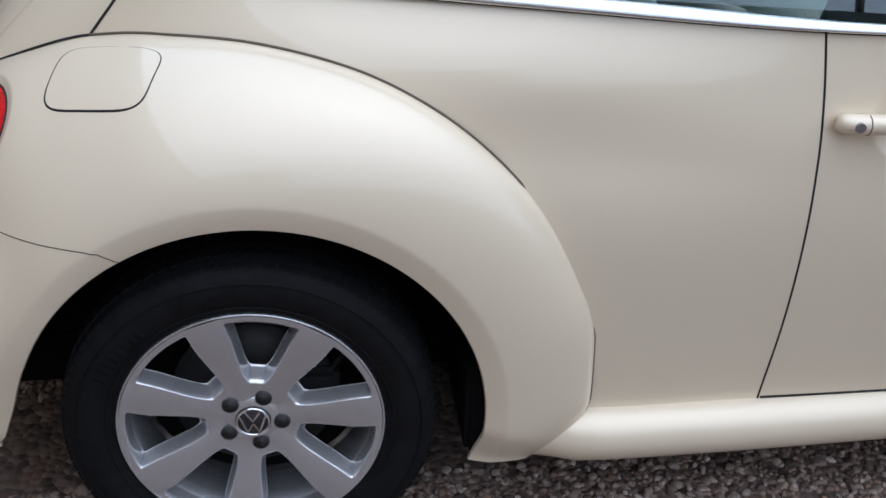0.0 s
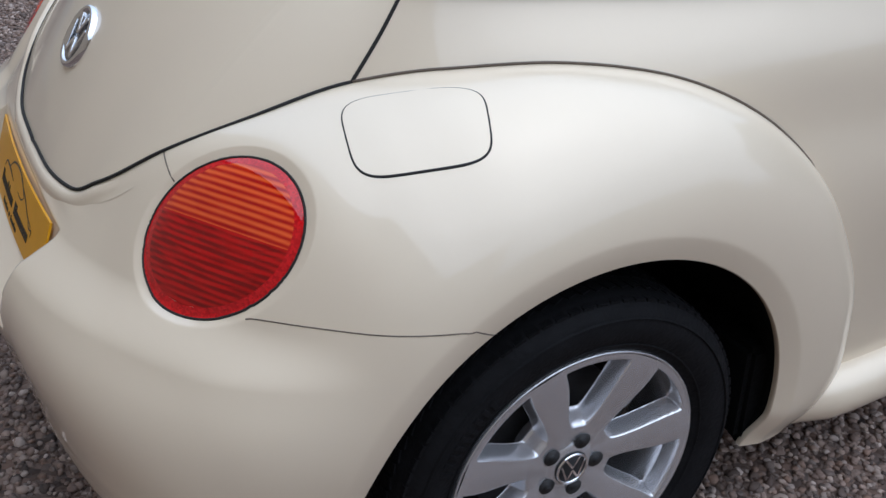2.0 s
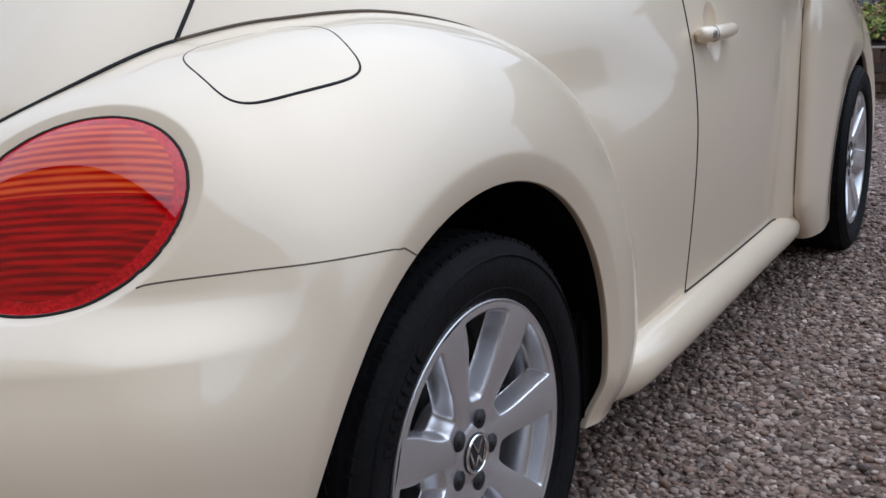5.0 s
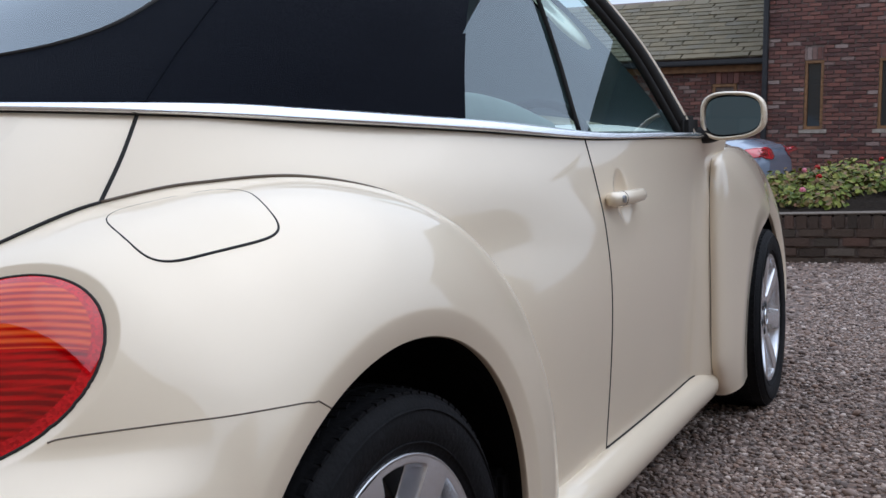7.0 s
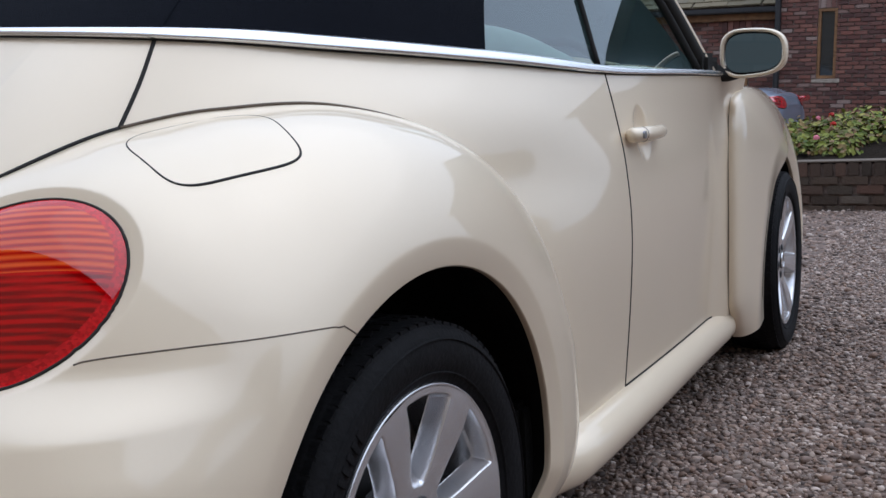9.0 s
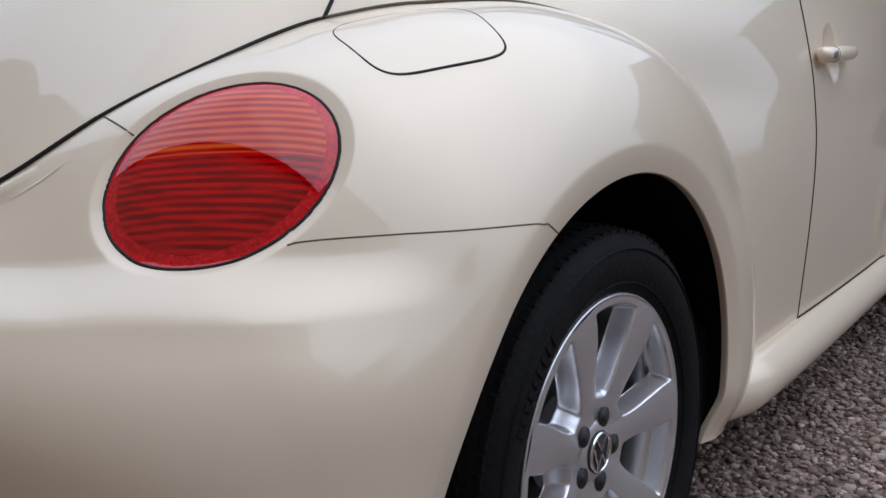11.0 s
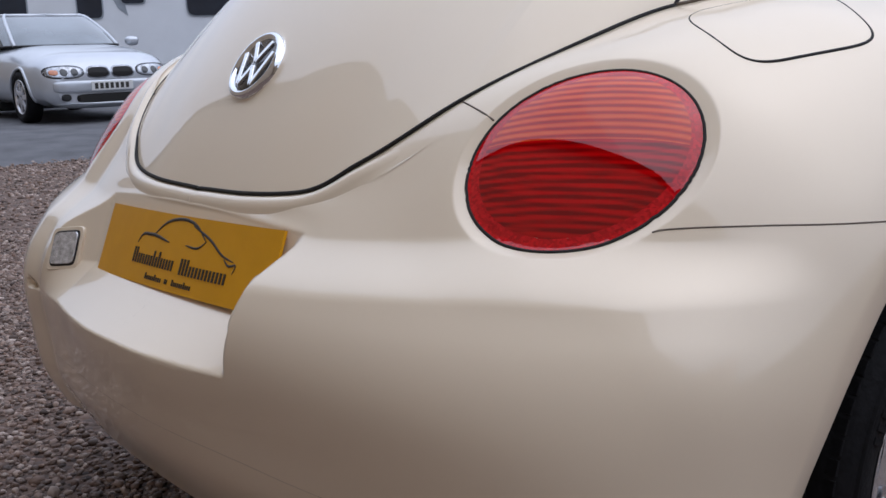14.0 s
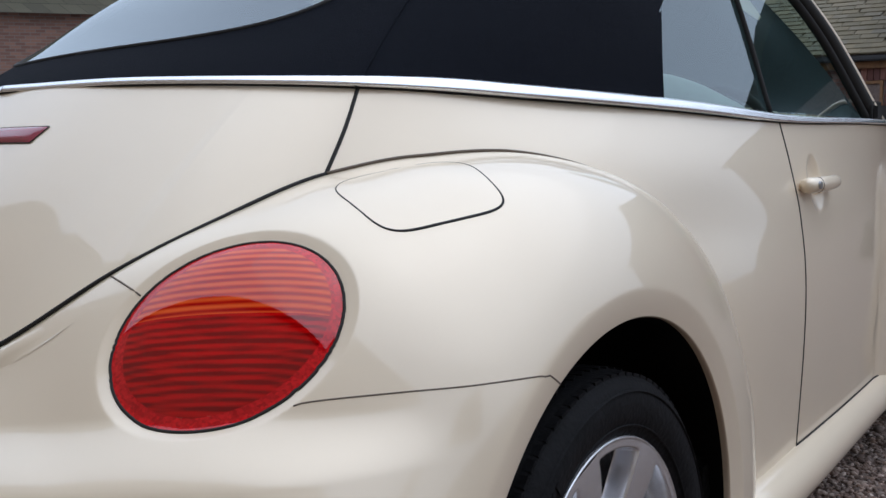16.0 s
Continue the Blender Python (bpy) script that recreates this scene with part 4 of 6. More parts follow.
for w in np.linspace(-math.pi / 2, math.pi / 2, 80):
    yy, zz = -0.395 * abs(math.cos(w)) ** 0.5, 1.255 + math.copysign(0.135 * abs(math.sin(w)) ** 0.5, math.sin(w))
    spot = hood_bvh.ray_cast(Vector((-3, min(yy, -1e-4), zz)), Vector((1, 0, 0)))[0]
    if spot is not None:
        pane_edge.append(tuple(spot))
roof_rows = [[(0.76, 0.0, 1.500), (0.82, -0.30, 1.478), (1.02, -0.480, 1.405)], [(1.0, 0.0, 1.500), (1.0, -0.30, 1.480), (1.04, -0.50, 1.400)], [(1.20, 0.0, 1.470), (1.17, -0.30, 1.452), (1.10, -0.53, 1.370)]]
RF = net_surface(roof_rows, 20, 30)
for flip in (1, -1):
    sheet("hood", H * (1, flip, 1), CLOTH, car, normals=HN * (1, flip, 1), mask=~pane_mask, label="black fabric folding hood, closed")
    sheet("rear_window", H * (1, flip, 1), GLASS, car, normals=HN * (1, flip, 1), mask=pane_mask, label="pale heated rear window")
    sheet("hood", RF * (1, flip, 1), CLOTH, car, away=(1, 0, 1))
    tube("rear_window_seal", np.array(pane_edge) * (1, flip, 1), 0.004, GAP, car)
    # seam where two lengths of the cloth meet
    seam = H[:, 104, :] + HN[:, 104, :] * 0.0005
    tube("hood_seam", seam * (1, flip, 1), 0.0018, CLOTH, car)


def side_glass(x, z):
    return -(0.676 + 0.085 * (x - 0.5) - 0.01 * np.maximum(0, x - 1.0)) + (z - 1.0) * 0.28 - 0.05 * np.maximum(0, z - 1.0) ** 2


def glass_quad(a, b, c, d, n=16):
    """A curved pane between two upright edges, each given by its (x, z) ends and middle."""
    s = np.linspace(0, 1, n)
    e0 = glide([0, 0.5, 1], [a[0], b[0], c[0]], s), glide([0, 0.5, 1], [a[1], b[1], c[1]], s)
    e1 = glide([0, 0.5, 1], [d[0][0], d[1][0], d[2][0]], s), glide([0, 0.5, 1], [d[0][1], d[1][1], d[2][1]], s)
    t = np.linspace(0, 1, n)[None]
    x = e0[0][:, None] * (1 - t) + e1[0][:, None] * t
    z = e0[1][:, None] * (1 - t) + e1[1][:, None] * t
    return np.stack([x, side_glass(x, z), z], axis=2)


DIV = ((0.985, 0.985), (0.985, 1.18), (0.955, 1.385))
FRONT_EDGE = ((1.600, 0.955), (1.420, 1.185), (1.150, 1.365))
REAR_EDGE = ((0.522, 1.003), (0.585, 1.150), (0.880, 1.365))
Q = glass_quad(*REAR_EDGE, DIV)
D = glass_quad(*DIV, FRONT_EDGE)
screen = net_surface([[(1.72, -0.735, 0.975), (1.80, -0.45, 1.015), (1.84, 0.0, 1.03), (1.80, 0.45, 1.015), (1.72, 0.735, 0.975)], [(1.46, -0.64, 1.19), (1.56, -0.42, 1.225), (1.60, 0.0, 1.24), (1.56, 0.42, 1.225), (1.46, 0.64, 1.19)], [(1.16, -0.535, 1.385), (1.20, -0.35, 1.440), (1.22, 0.0, 1.460), (1.20, 0.35, 1.440), (1.16, 0.535, 1.385)]], 24, 40)
panes = [sheet("windscreen", screen, GLASS, car, away=(0.8, 0, 0.9))]
for flip in (1, -1):
    panes.append(sheet("quarter_window", Q * (1, flip, 1), GLASS, car, away=(0.9, 0, 0.9)))
    panes.append(sheet("door_window", D * (1, flip, 1), GLASS, car, away=(0.9, 0, 0.9)))
    m = np.array((1, flip, 1))
    out = np.array((0, -0.004, 0))
    tube("window_seal", (Q[:, -1] + out) * m, 0.0055, GAP, car, sides=8)
    tube("window_seal", (D[:, -1] + out + np.array((0.006, 0, 0))) * m, 0.011, GAP, car, sides=8)
    tube("window_seal", (np.concatenate([Q[-1], D[-1, 1:]]) + out) * m, 0.014, CLOTH, car, sides=8)
    pil = D[:, -1] + np.array((0.036, -0.010, 0.004))
    tube("windscreen_pillar", pil * m, np.linspace(0.021, 0.018, len(pil)), GAP, car, sides=10)
    tube("pillar_cover", (pil + np.array((0.022, -0.009, 0.003))) * m, np.linspace(0.012, 0.009, len(pil)), CREAM, car, sides=10, label="cream windscreen pillar")
    bm = bmesh.new()
    box(bm, (1.585, -0.800, 0.955), (1.70, -0.770, 1.02), 0.012)
    tri = part("mirror_base", bm, GAP, car)
    tri.scale = (1, flip, 1)
for p in panes:
    p.visible_shadow = False
for ob in bpy.data.objects:
    if ob.name.startswith("rear_window"):
        ob.visible_shadow = False


def shell(bm, section, rings, close=True):
    """Rings of places, each a scaled copy of a section, joined to a skin."""
    made = [[bm.verts.new(p) for p in r] for r in rings]
    n = len(made[0])
    for a, b in zip(made, made[1:]):
        for i in range(n):
            bm.faces.new((a[i], a[(i + 1) % n], b[(i + 1) % n], b[i])).smooth = True
    if close:
        bm.faces.new(made[0][::-1])
        bm.faces.new(made[-1])
    return made


def rounded(w, h, p=3.2, n=40, skew=0.0):
    out = []
    for i in range(n):
        a = 2 * math.pi * i / n
        c, s = math.cos(a), math.sin(a)
        x = math.copysign(abs(c) ** (2 / p), c) * w / 2
        out.append((x, math.copysign(abs(s) ** (2 / p), s) * h / 2 * (1 + skew * x / w)))
    return out


# door mirrors
for flip in (1, -1):
    cx, cy, cz = 1.70, -0.893, 1.014
    bm = bmesh.new()
    rings = []
    for dx, k in ((-0.002, 0.90), (-0.008, 0.95), (-0.004, 1.02), (0.012, 1.05), (0.045, 1.0), (0.085, 0.85), (0.115, 0.6), (0.128, 0.3)):
        rings.append([(cx + dx, (cy - y * k) * flip, cz + z * k) for y, z in rounded(0.172, 0.126, 3.0, 40, -0.18)])
    shell(bm, None, rings, close=False)
    mir = part("door_mirror", bm, CREAM, car, "cream door mirror on a black foot")
    bm = bmesh.new()
    bm.faces.new([bm.verts.new((cx + 0.024, (cy - y) * flip, cz + z)) for y, z in rounded(0.160, 0.112, 3.0, 40, -0.18)])
    part("mirror_rim", bm, GAP, mir)
    bm = bmesh.new()
    bm.faces.new([bm.verts.new((cx + 0.009 + 0.12 * y + 0.10 * z, (cy - y) * flip, cz + z)) for y, z in rounded(0.147, 0.103, 3.0, 40, -0.18)])
    part("mirror_glass", bm, MIRROR, mir)
    tube("mirror_foot", line([(1.69, -0.78 * flip, 0.970), (1.715, -0.82 * flip, 0.962), (1.735, -0.86 * flip, 0.972)], 12), np.linspace(0.024, 0.020, 12), GAP, mir, sides=10)

# door handle: a bar over a shallow cup
for flip in (1, -1):
    hz = 0.834
    ends = [on_skin(upper_bvh, [(x, -0.80, hz)], 0.0, (0.6, 0, 0.5))[0] for x in (0.942, 1.140)]
    base = ends[0] + np.linspace(0, 1, 24)[:, None] * (ends[1] - ends[0])
    arch = np.sin(np.linspace(0, 1, 24) * math.pi) ** 0.45
    bar = base + np.array((0, -1, 0)) * (0.010 + 0.016 * arch)[:, None]
    handle = tube("door_handle", bar * (1, flip, 1), np.interp(np.linspace(0, 1, 24), [0, 0.05, 0.3, 0.85, 1], [0.0125, 0.0168, 0.0168, 0.0155, 0.010]), CREAM, car, sides=14, label="cream pull handle with lock")
    bm = bmesh.new()
    bmesh.ops.create_cone(bm, cap_ends=True, segments=20, radius1=0.0085, radius2=0.0080, depth=0.006, matrix=Matrix.Translation(Vector(bar[3] * (1, flip, 1)) + Vector((0, -0.0165 * flip, 0))) @ Matrix.Rotation(radians(90), 4, "X"))
    part("lock", bm, material("lock_metal", (0.30, 0.30, 0.31), rough=0.35, metal=0.8, var=0.1), handle, "grey key lock")
    tube("lock_joint", [tuple((bar[5] + np.array((0, -0.0168 * math.cos(w), 0.0168 * math.sin(w)))) * (1, flip, 1)) for w in np.linspace(-1.4, 1.4, 16)], 0.0009, SEAM, handle)

# boot lid fittings: badge, brake lamp
lid_bvh = upper_bvh


def lid_frame(y, z):
    loc, nor, _, _ = lid_bvh.ray_cast(Vector((-2.0, -abs(y) - 1e-4, z)), Vector((1, 0, 0)))
    if nor.x > 0:
        nor = -nor
    return (loc, nor) if y <= 0 else (Vector((loc.x, -loc.y, loc.z)), Vector((nor.x, -nor.y, nor.z)))


loc, nor = lid_frame(0.0, 0.853)
nor = Vector((nor.x, 0, nor.z)).normalized()
loc = loc + nor * 0.001
up = (Vector((0, 0, 1)) - nor * nor.z).normalized()
right = up.cross(nor).normalized()
face = Matrix(((right.x, nor.x, up.x, loc.x), (right.y, nor.y, up.y, loc.y), (right.z, nor.z, up.z, loc.z), (0, 0, 0, 1)))
bm = bmesh.new()
lathe(bm, [(0.0, 0.004), (0.046, 0.004), (0.0475, 0.0075), (0.0525, 0.0090), (0.0570, 0.006), (0.058, -0.004)], 72)
bm.transform(face)
bmesh.ops.recalc_face_normals(bm, faces=bm.faces)
badge = part("badge", bm, CHROME, car, "round chrome badge on the boot lid")
bm = bmesh.new()
lathe(bm, [(0.0, 0.0045), (0.0455, 0.0045), (0.0458, 0.003)], 60)
bm.transform(face)
part("badge_field", bm, material("badge_dark", (0.03, 0.035, 0.045), rough=0.15, coat=1.0), badge)
for x0, z0, x1, z1 in ((-0.022, 0.038, 0.0, 0.004), (0.022, 0.038, 0.0, 0.004), (-0.038, 0.020, -0.018, -0.036), (0.038, 0.020, 0.018, -0.036), (-0.018, -0.036, 0.0, -0.004), (0.018, -0.036, 0.0, -0.004)):
    d = math.hypot(x1 - x0, z1 - z0)
    bm = bmesh.new()
    box(bm, (-0.0043, 0.004, -d / 2), (0.0043, 0.0080, d / 2), 0.001, Matrix.Translation(((x0 + x1) / 2, 0, (z0 + z1) / 2)) @ Matrix.Rotation(math.atan2(x1 - x0, z1 - z0), 4, "Y"))
    bm.transform(face)
    part("badge_bar", bm, CHROME, badge)

brk = np.zeros((10, 80, 3))
for i, v in enumerate(np.linspace(-1, 1, 10)):
    for j, u in enumerate(np.sin(np.linspace(-0.5, 0.5, 80) * math.pi)):
        tall = 0.0108
        yy = u * (0.166 + 0.008 * v)
        l, n_ = lid_frame(yy, 0.988 + v * tall - 0.004 * u * u)
        brk[i, j] = l + n_ * (0.0045 * (1 - abs(v) ** 4) * (1 - abs(u) ** 12) + 0.0012)
brake = sheet("brake_lamp", brk, BRAKERED, car, away=(0, 0, 0.8), label="slim dull red third brake lamp")
rim_line = np.concatenate([brk[0], brk[-1, ::-1]])
tube("brake_gasket", rim_line, 0.0008, GAP, brake, closed=True)

# number plate with a dealer's mark, and the clear lamps beside it
slant = math.atan2(0.680 - 0.634, 0.660 - 0.545)
pm = Matrix.Translation((-0.666, -0.008, 0.595)) @ Matrix.Rotation(radians(-1.4), 4, "X") @ Matrix.Rotation(slant, 4, "Y")
bm = bmesh.new()
box(bm, (-0.002, -0.260, -0.0555), (0.002, 0.260, 0.0555), 0, pm)
bmesh.ops.subdivide_edges(bm, edges=[e for e in bm.edges if abs(e.verts[0].co.y - e.verts[1].co.y) > 0.1], cuts=24)
plate = part("number_plate", bm, YELLOW, car, "amber yellow show plate with dark print")


def strip(pts, r, name="plate_mark"):
    q = line([(-0.0026, -y, z) for y, z in pts], 40)
    w = np.sin(np.linspace(0.05, 0.98, 40) * math.pi) ** 0.6
    return tube(name, [tuple(pm @ Vector(p)) for p in q], r * w + 0.0003, PRINT, plate, flat=((math.cos(slant), 0, -math.sin(slant)), 0.2))


strip([(-0.125, 0.004), (-0.115, 0.016), (-0.085, 0.020), (-0.02, 0.014)], 0.0024)
strip([(-0.075, 0.020), (-0.045, 0.040), (0.0, 0.050), (0.05, 0.044), (0.085, 0.024)], 0.0022)
strip([(0.085, 0.024), (0.070, 0.015), (0.03, 0.014)], 0.0014)
strip([(0.04, 0.044), (0.10, 0.026), (0.135, 0.010), (0.165, 0.004)], 0.0018)
strip([(0.140, 0.006), (0.155, -0.002), (0.172, 0.0), (0.168, -0.012)], 0.0014)
def word(y0, y1, z0, tall, letters, rise):
    """One unreadable word: a row of thin upright bars, every few of them taller."""
    step = (y1 - y0) / letters
    for k in range(letters):
        high = tall * (1.55 if k in rise else 1.0)
        bm = bmesh.new()
        box(bm, (-0.0032, -(y0 + step * (k + 0.50)), z0), (-0.0021, -(y0 + step * k), z0 + high), 0, pm)
        part("print_bar", bm, PRINT, plate)


word(-0.128, 0.012, -0.026, 0.0150, 16, (0, 1, 8, 10))
word(0.030, 0.160, -0.028, 0.0150, 14, (0, 1, 2))
word(-0.070, -0.014, -0.046, 0.0060, 9, (0, 5))
word(-0.004, 0.006, -0.046, 0.0070, 2, ())
word(0.018, 0.076, -0.046, 0.0060, 10, (0, 6))
# the plate is bent to the curve of its bay
for ob in (plate, *plate.children):
    for v in ob.data.vertices:
        v.co.x += 0.13 * v.co.y**2
LENS = material("clear_lens", (0.62, 0.63, 0.64), rough=0.15, metal=0.5, coat=1.0, var=0.35, scale=90, bump=0.3, bump_scale=160)
ex, ez = Vector((0.36, -0.92, 0.10)).normalized(), Vector((0.34, 0.10, 0.93)).normalized()
ey = ex.cross(ez).normalized()
if ey.x > 0:
    ey = -ey
spot = Vector((-0.694, 0.343, 0.562))
bezel = None
for name, w_, h_, lift, mt in (("reversing_lamp", 0.076, 0.074, 0.003, CREAM), ("lamp_gasket", 0.062, 0.061, 0.0045, GAP), ("lamp_lens", 0.056, 0.055, 0.0065, LENS)):
    bm = bmesh.new()
    shell(bm, None, [[tuple(spot + ex * a * k + ez * b * k + ey * d) for a, b in rounded(w_, h_, 7.0, 40)] for d, k in ((-0.020, 1.0), (lift - 0.0015, 1.0), (lift, 0.97))])
    bmesh.ops.recalc_face_normals(bm, faces=bm.faces)
    for f in bm.faces:
        f.smooth = False
    ob = part(name, bm, mt, bezel or car, "small clear reversing lamp" if bezel is None else "")
    bezel = bezel or ob
# lower crease of the bumper, its soft shading drawn as a thin brown line
val = on_skin(wing_bvh, line([(-0.78, 0.0, 0.374), (-0.76, -0.25, 0.372), (-0.70, -0.50, 0.368), (-0.59, -0.70, 0.362), (-0.45, -0.80, 0.357)], 80), -0.0006, (0, 0, 0.45))
for flip in (1, -1):
    tube("valance_seam", val * (1, flip, 1), 0.0007, SEAM, car)

# cabin: seats, wheel, fascia


def seat(x, y, w, tall):
    bm = bmesh.new()
    rings = []
    for h, dx, k, d in ((0.42, 0.0, 1.0, 0.12), (0.60, -0.05, 1.05, 0.15), (0.80, -0.11, 1.0, 0.14), (0.80 + tall * 0.6, -0.15, 0.92, 0.11), (0.80 + tall, -0.18, 0.72, 0.07)):
        rings.append([(x + dx + b, y + a, h) for a, b in rounded(w * k, d, 3.0, 24)])
    shell(bm, None, rings)
    s = part("seat", bm, LEATHER, car, "pale leather car seat")
    bm = bmesh.new()
    rings = [[(x + 0.22 + b, y + a, h) for a, b in rounded(w * k, 0.52 * k, 4.0, 24)] for h, k in ((0.30, 0.96), (0.40, 1.0), (0.45, 0.94))]
    shell(bm, None, rings)
    part("cushion", bm, LEATHER, s)
    bm = bmesh.new()
    rings = [[(x - 0.19 + b, y + a, 0.83 + tall + h) for a, b in rounded(0.25 * k, 0.09 * k, 2.6, 24)] for h, k in ((0.0, 0.7), (0.03, 1.0), (0.10, 1.0), (0.14, 0.65))]
    shell(bm, None, rings)
    part("headrest", bm, INTERIOR, s)


for y in (-0.36, 0.36):
    seat(1.02, y, 0.48, 0.16)
    seat(0.42, y * 0.8, 0.44, 0.09)
tube("steering_wheel", [(1.50 + 0.06 * math.sin(w), -0.37 + 0.185 * math.cos(w), 0.905 + 0.175 * math.sin(w)) for w in np.linspace(0, 2 * math.pi, 48, endpoint=False)], 0.014, INTERIOR, car, closed=True, sides=10)
bm = bmesh.new()
box(bm, (1.46, -0.40, 0.86), (1.56, -0.34, 0.95), 0.02)
box(bm, (1.49, -0.54, 0.895), (1.52, -0.20, 0.915), 0.006)
part("steering_boss", bm, INTERIOR, car)
bm = bmesh.new()
rings = [[(x, y, z0 + 0.02 * (1 - (y / 0.74) ** 2)) for y, z0 in ((-0.74, z), (-0.4, z), (0.0, z), (0.4, z), (0.74, z), (0.74, z - 0.25), (-0.74, z - 0.25))] for x, z in ((1.55, 0.90), (1.62, 0.955), (1.80, 0.98))]
shell(bm, None, rings)
part("fascia", bm, INTERIOR, car)
for flip in (1, -1):
    C = np.stack([np.array(NET[0])[4:, :] + np.array((0, 0.05, -0.02)), np.array(NET[0])[4:, :] + np.array((0, 0.075, -0.10)), np.array(NET[0])[4:, :] + np.array((0, 0.06, -0.55))])
    sheet("door_lining", net_surface(C, 16, 40) * (1, flip, 1), LEATHER, car, away=(0.9, -9 * flip, 0.7))
    # folded hood well behind the rear seats
bm = bmesh.new()
rings = [[(x + b, a, z) for a, b in rounded(1.02 * k, 0.40 * k, 3.5, 32)] for x, z, k in ((0.10, 0.86, 1.0), (0.08, 0.98, 0.98), (0.10, 1.02, 0.85))]
shell(bm, None, rings)
part("parcel_shelf", bm, LEATHER, car)

for flip in (1, -1):
    tube("side_pad", line([(0.52, -0.575 * flip, 1.000), (0.64, -0.590 * flip, 1.030), (0.80, -0.615 * flip, 1.018), (0.95, -0.650 * flip, 0.975)], 30), 0.042, LEATHER, car, sides=12)

# ---- ground ----
GRAVEL = material("gravel_bed", (0.188, 0.147, 0.130), rough=0.95, var=0.5, scale=45, bump=1.0, bump_scale=60)


def pebbled(m, size, colors):
    """Rounded stones pressed into a surface: cells of mixed colour, each standing a little proud."""
    nt = m.node_tree
    b = nt.nodes["Principled BSDF"]
    co = nt.nodes.new("ShaderNodeTexCoord")
    cells = nt.nodes.new("ShaderNodeTexVoronoi")
    cells.inputs["Scale"].default_value = 1 / size
    nt.links.new(co.outputs["Object"], cells.inputs["Vector"])
    pick = nt.nodes.new("ShaderNodeSeparateColor")
    nt.links.new(cells.outputs["Color"], pick.inputs[0])
    ramp = nt.nodes.new("ShaderNodeValToRGB")
    ramp.color_ramp.elements[0].color, ramp.color_ramp.elements[1].color = (*colors[0], 1), (*colors[-1], 1)
    for i, c in enumerate(colors[1:-1]):
        ramp.color_ramp.elements.new((i + 1) / (len(colors) - 1)).color = (*c, 1)
    nt.links.new(pick.outputs[0], ramp.inputs[0])
    nt.links.new(ramp.outputs[0], b.inputs["Base Color"])
    rise = nt.nodes.new("ShaderNodeMath")
    rise.operation = "SUBTRACT"
    rise.inputs[0].default_value = 1.0
    nt.links.new(cells.outputs["Distance"], rise.inputs[1])
    bp = nt.nodes.new("ShaderNodeBump")
    bp.inputs["Strength"].default_value, bp.inputs["Distance"].default_value = 1.0, 0.008
    nt.links.new(rise.outputs[0], bp.inputs["Height"])
    nt.links.new(bp.outputs[0], b.inputs["Normal"])


pebbled(GRAVEL, 0.0185, [(0.045, 0.031, 0.025), (0.128, 0.086, 0.067), (0.088, 0.066, 0.057), (0.185, 0.129, 0.103), (0.145, 0.090, 0.066), (0.25, 0.185, 0.150)])
PEBBLE = random_tint(material("pebbles", (0.2, 0.18, 0.16), rough=0.75, bump=0.15, bump_scale=90), (0.060, 0.043, 0.035), [(0.178, 0.122, 0.097), (0.300, 0.216, 0.175), (0.136, 0.105, 0.091), (0.41, 0.32, 0.265), (0.236, 0.150, 0.109), (0.115, 0.081, 0.064), (0.56, 0.46, 0.40)])
TARMAC = material("tarmac", (0.115, 0.117, 0.125), rough=0.9, var=0.25, scale=3, bump=0.6, bump_scale=150)
bm = bmesh.new()
bmesh.ops.create_grid(bm, x_segments=40, y_segments=40, size=400)
ground = part("ground", bm, GRAVEL)
ground.matrix_basis = SLOPE
tagged(ground, "grey brown gravel yard", "ground", kind="structure")
bm = bmesh.new()
prof = [(7.4, -0.03), (8.3, 0.045), (9.6, 0.11), (11.5, 0.15), (60, 0.2)]
strip_a = [bm.verts.new((-14, b, h)) for b, h in prof]
strip_b = [bm.verts.new((40, b, h)) for b, h in prof]
for k in range(len(prof) - 1):
    bm.faces.new((strip_a[k], strip_b[k], strip_b[k + 1], strip_a[k + 1]))
road = part("road", bm, TARMAC)
road.matrix_basis = SLOPE
tagged(road, "worn grey tarmac drive beside the gravel", "road", kind="structure")


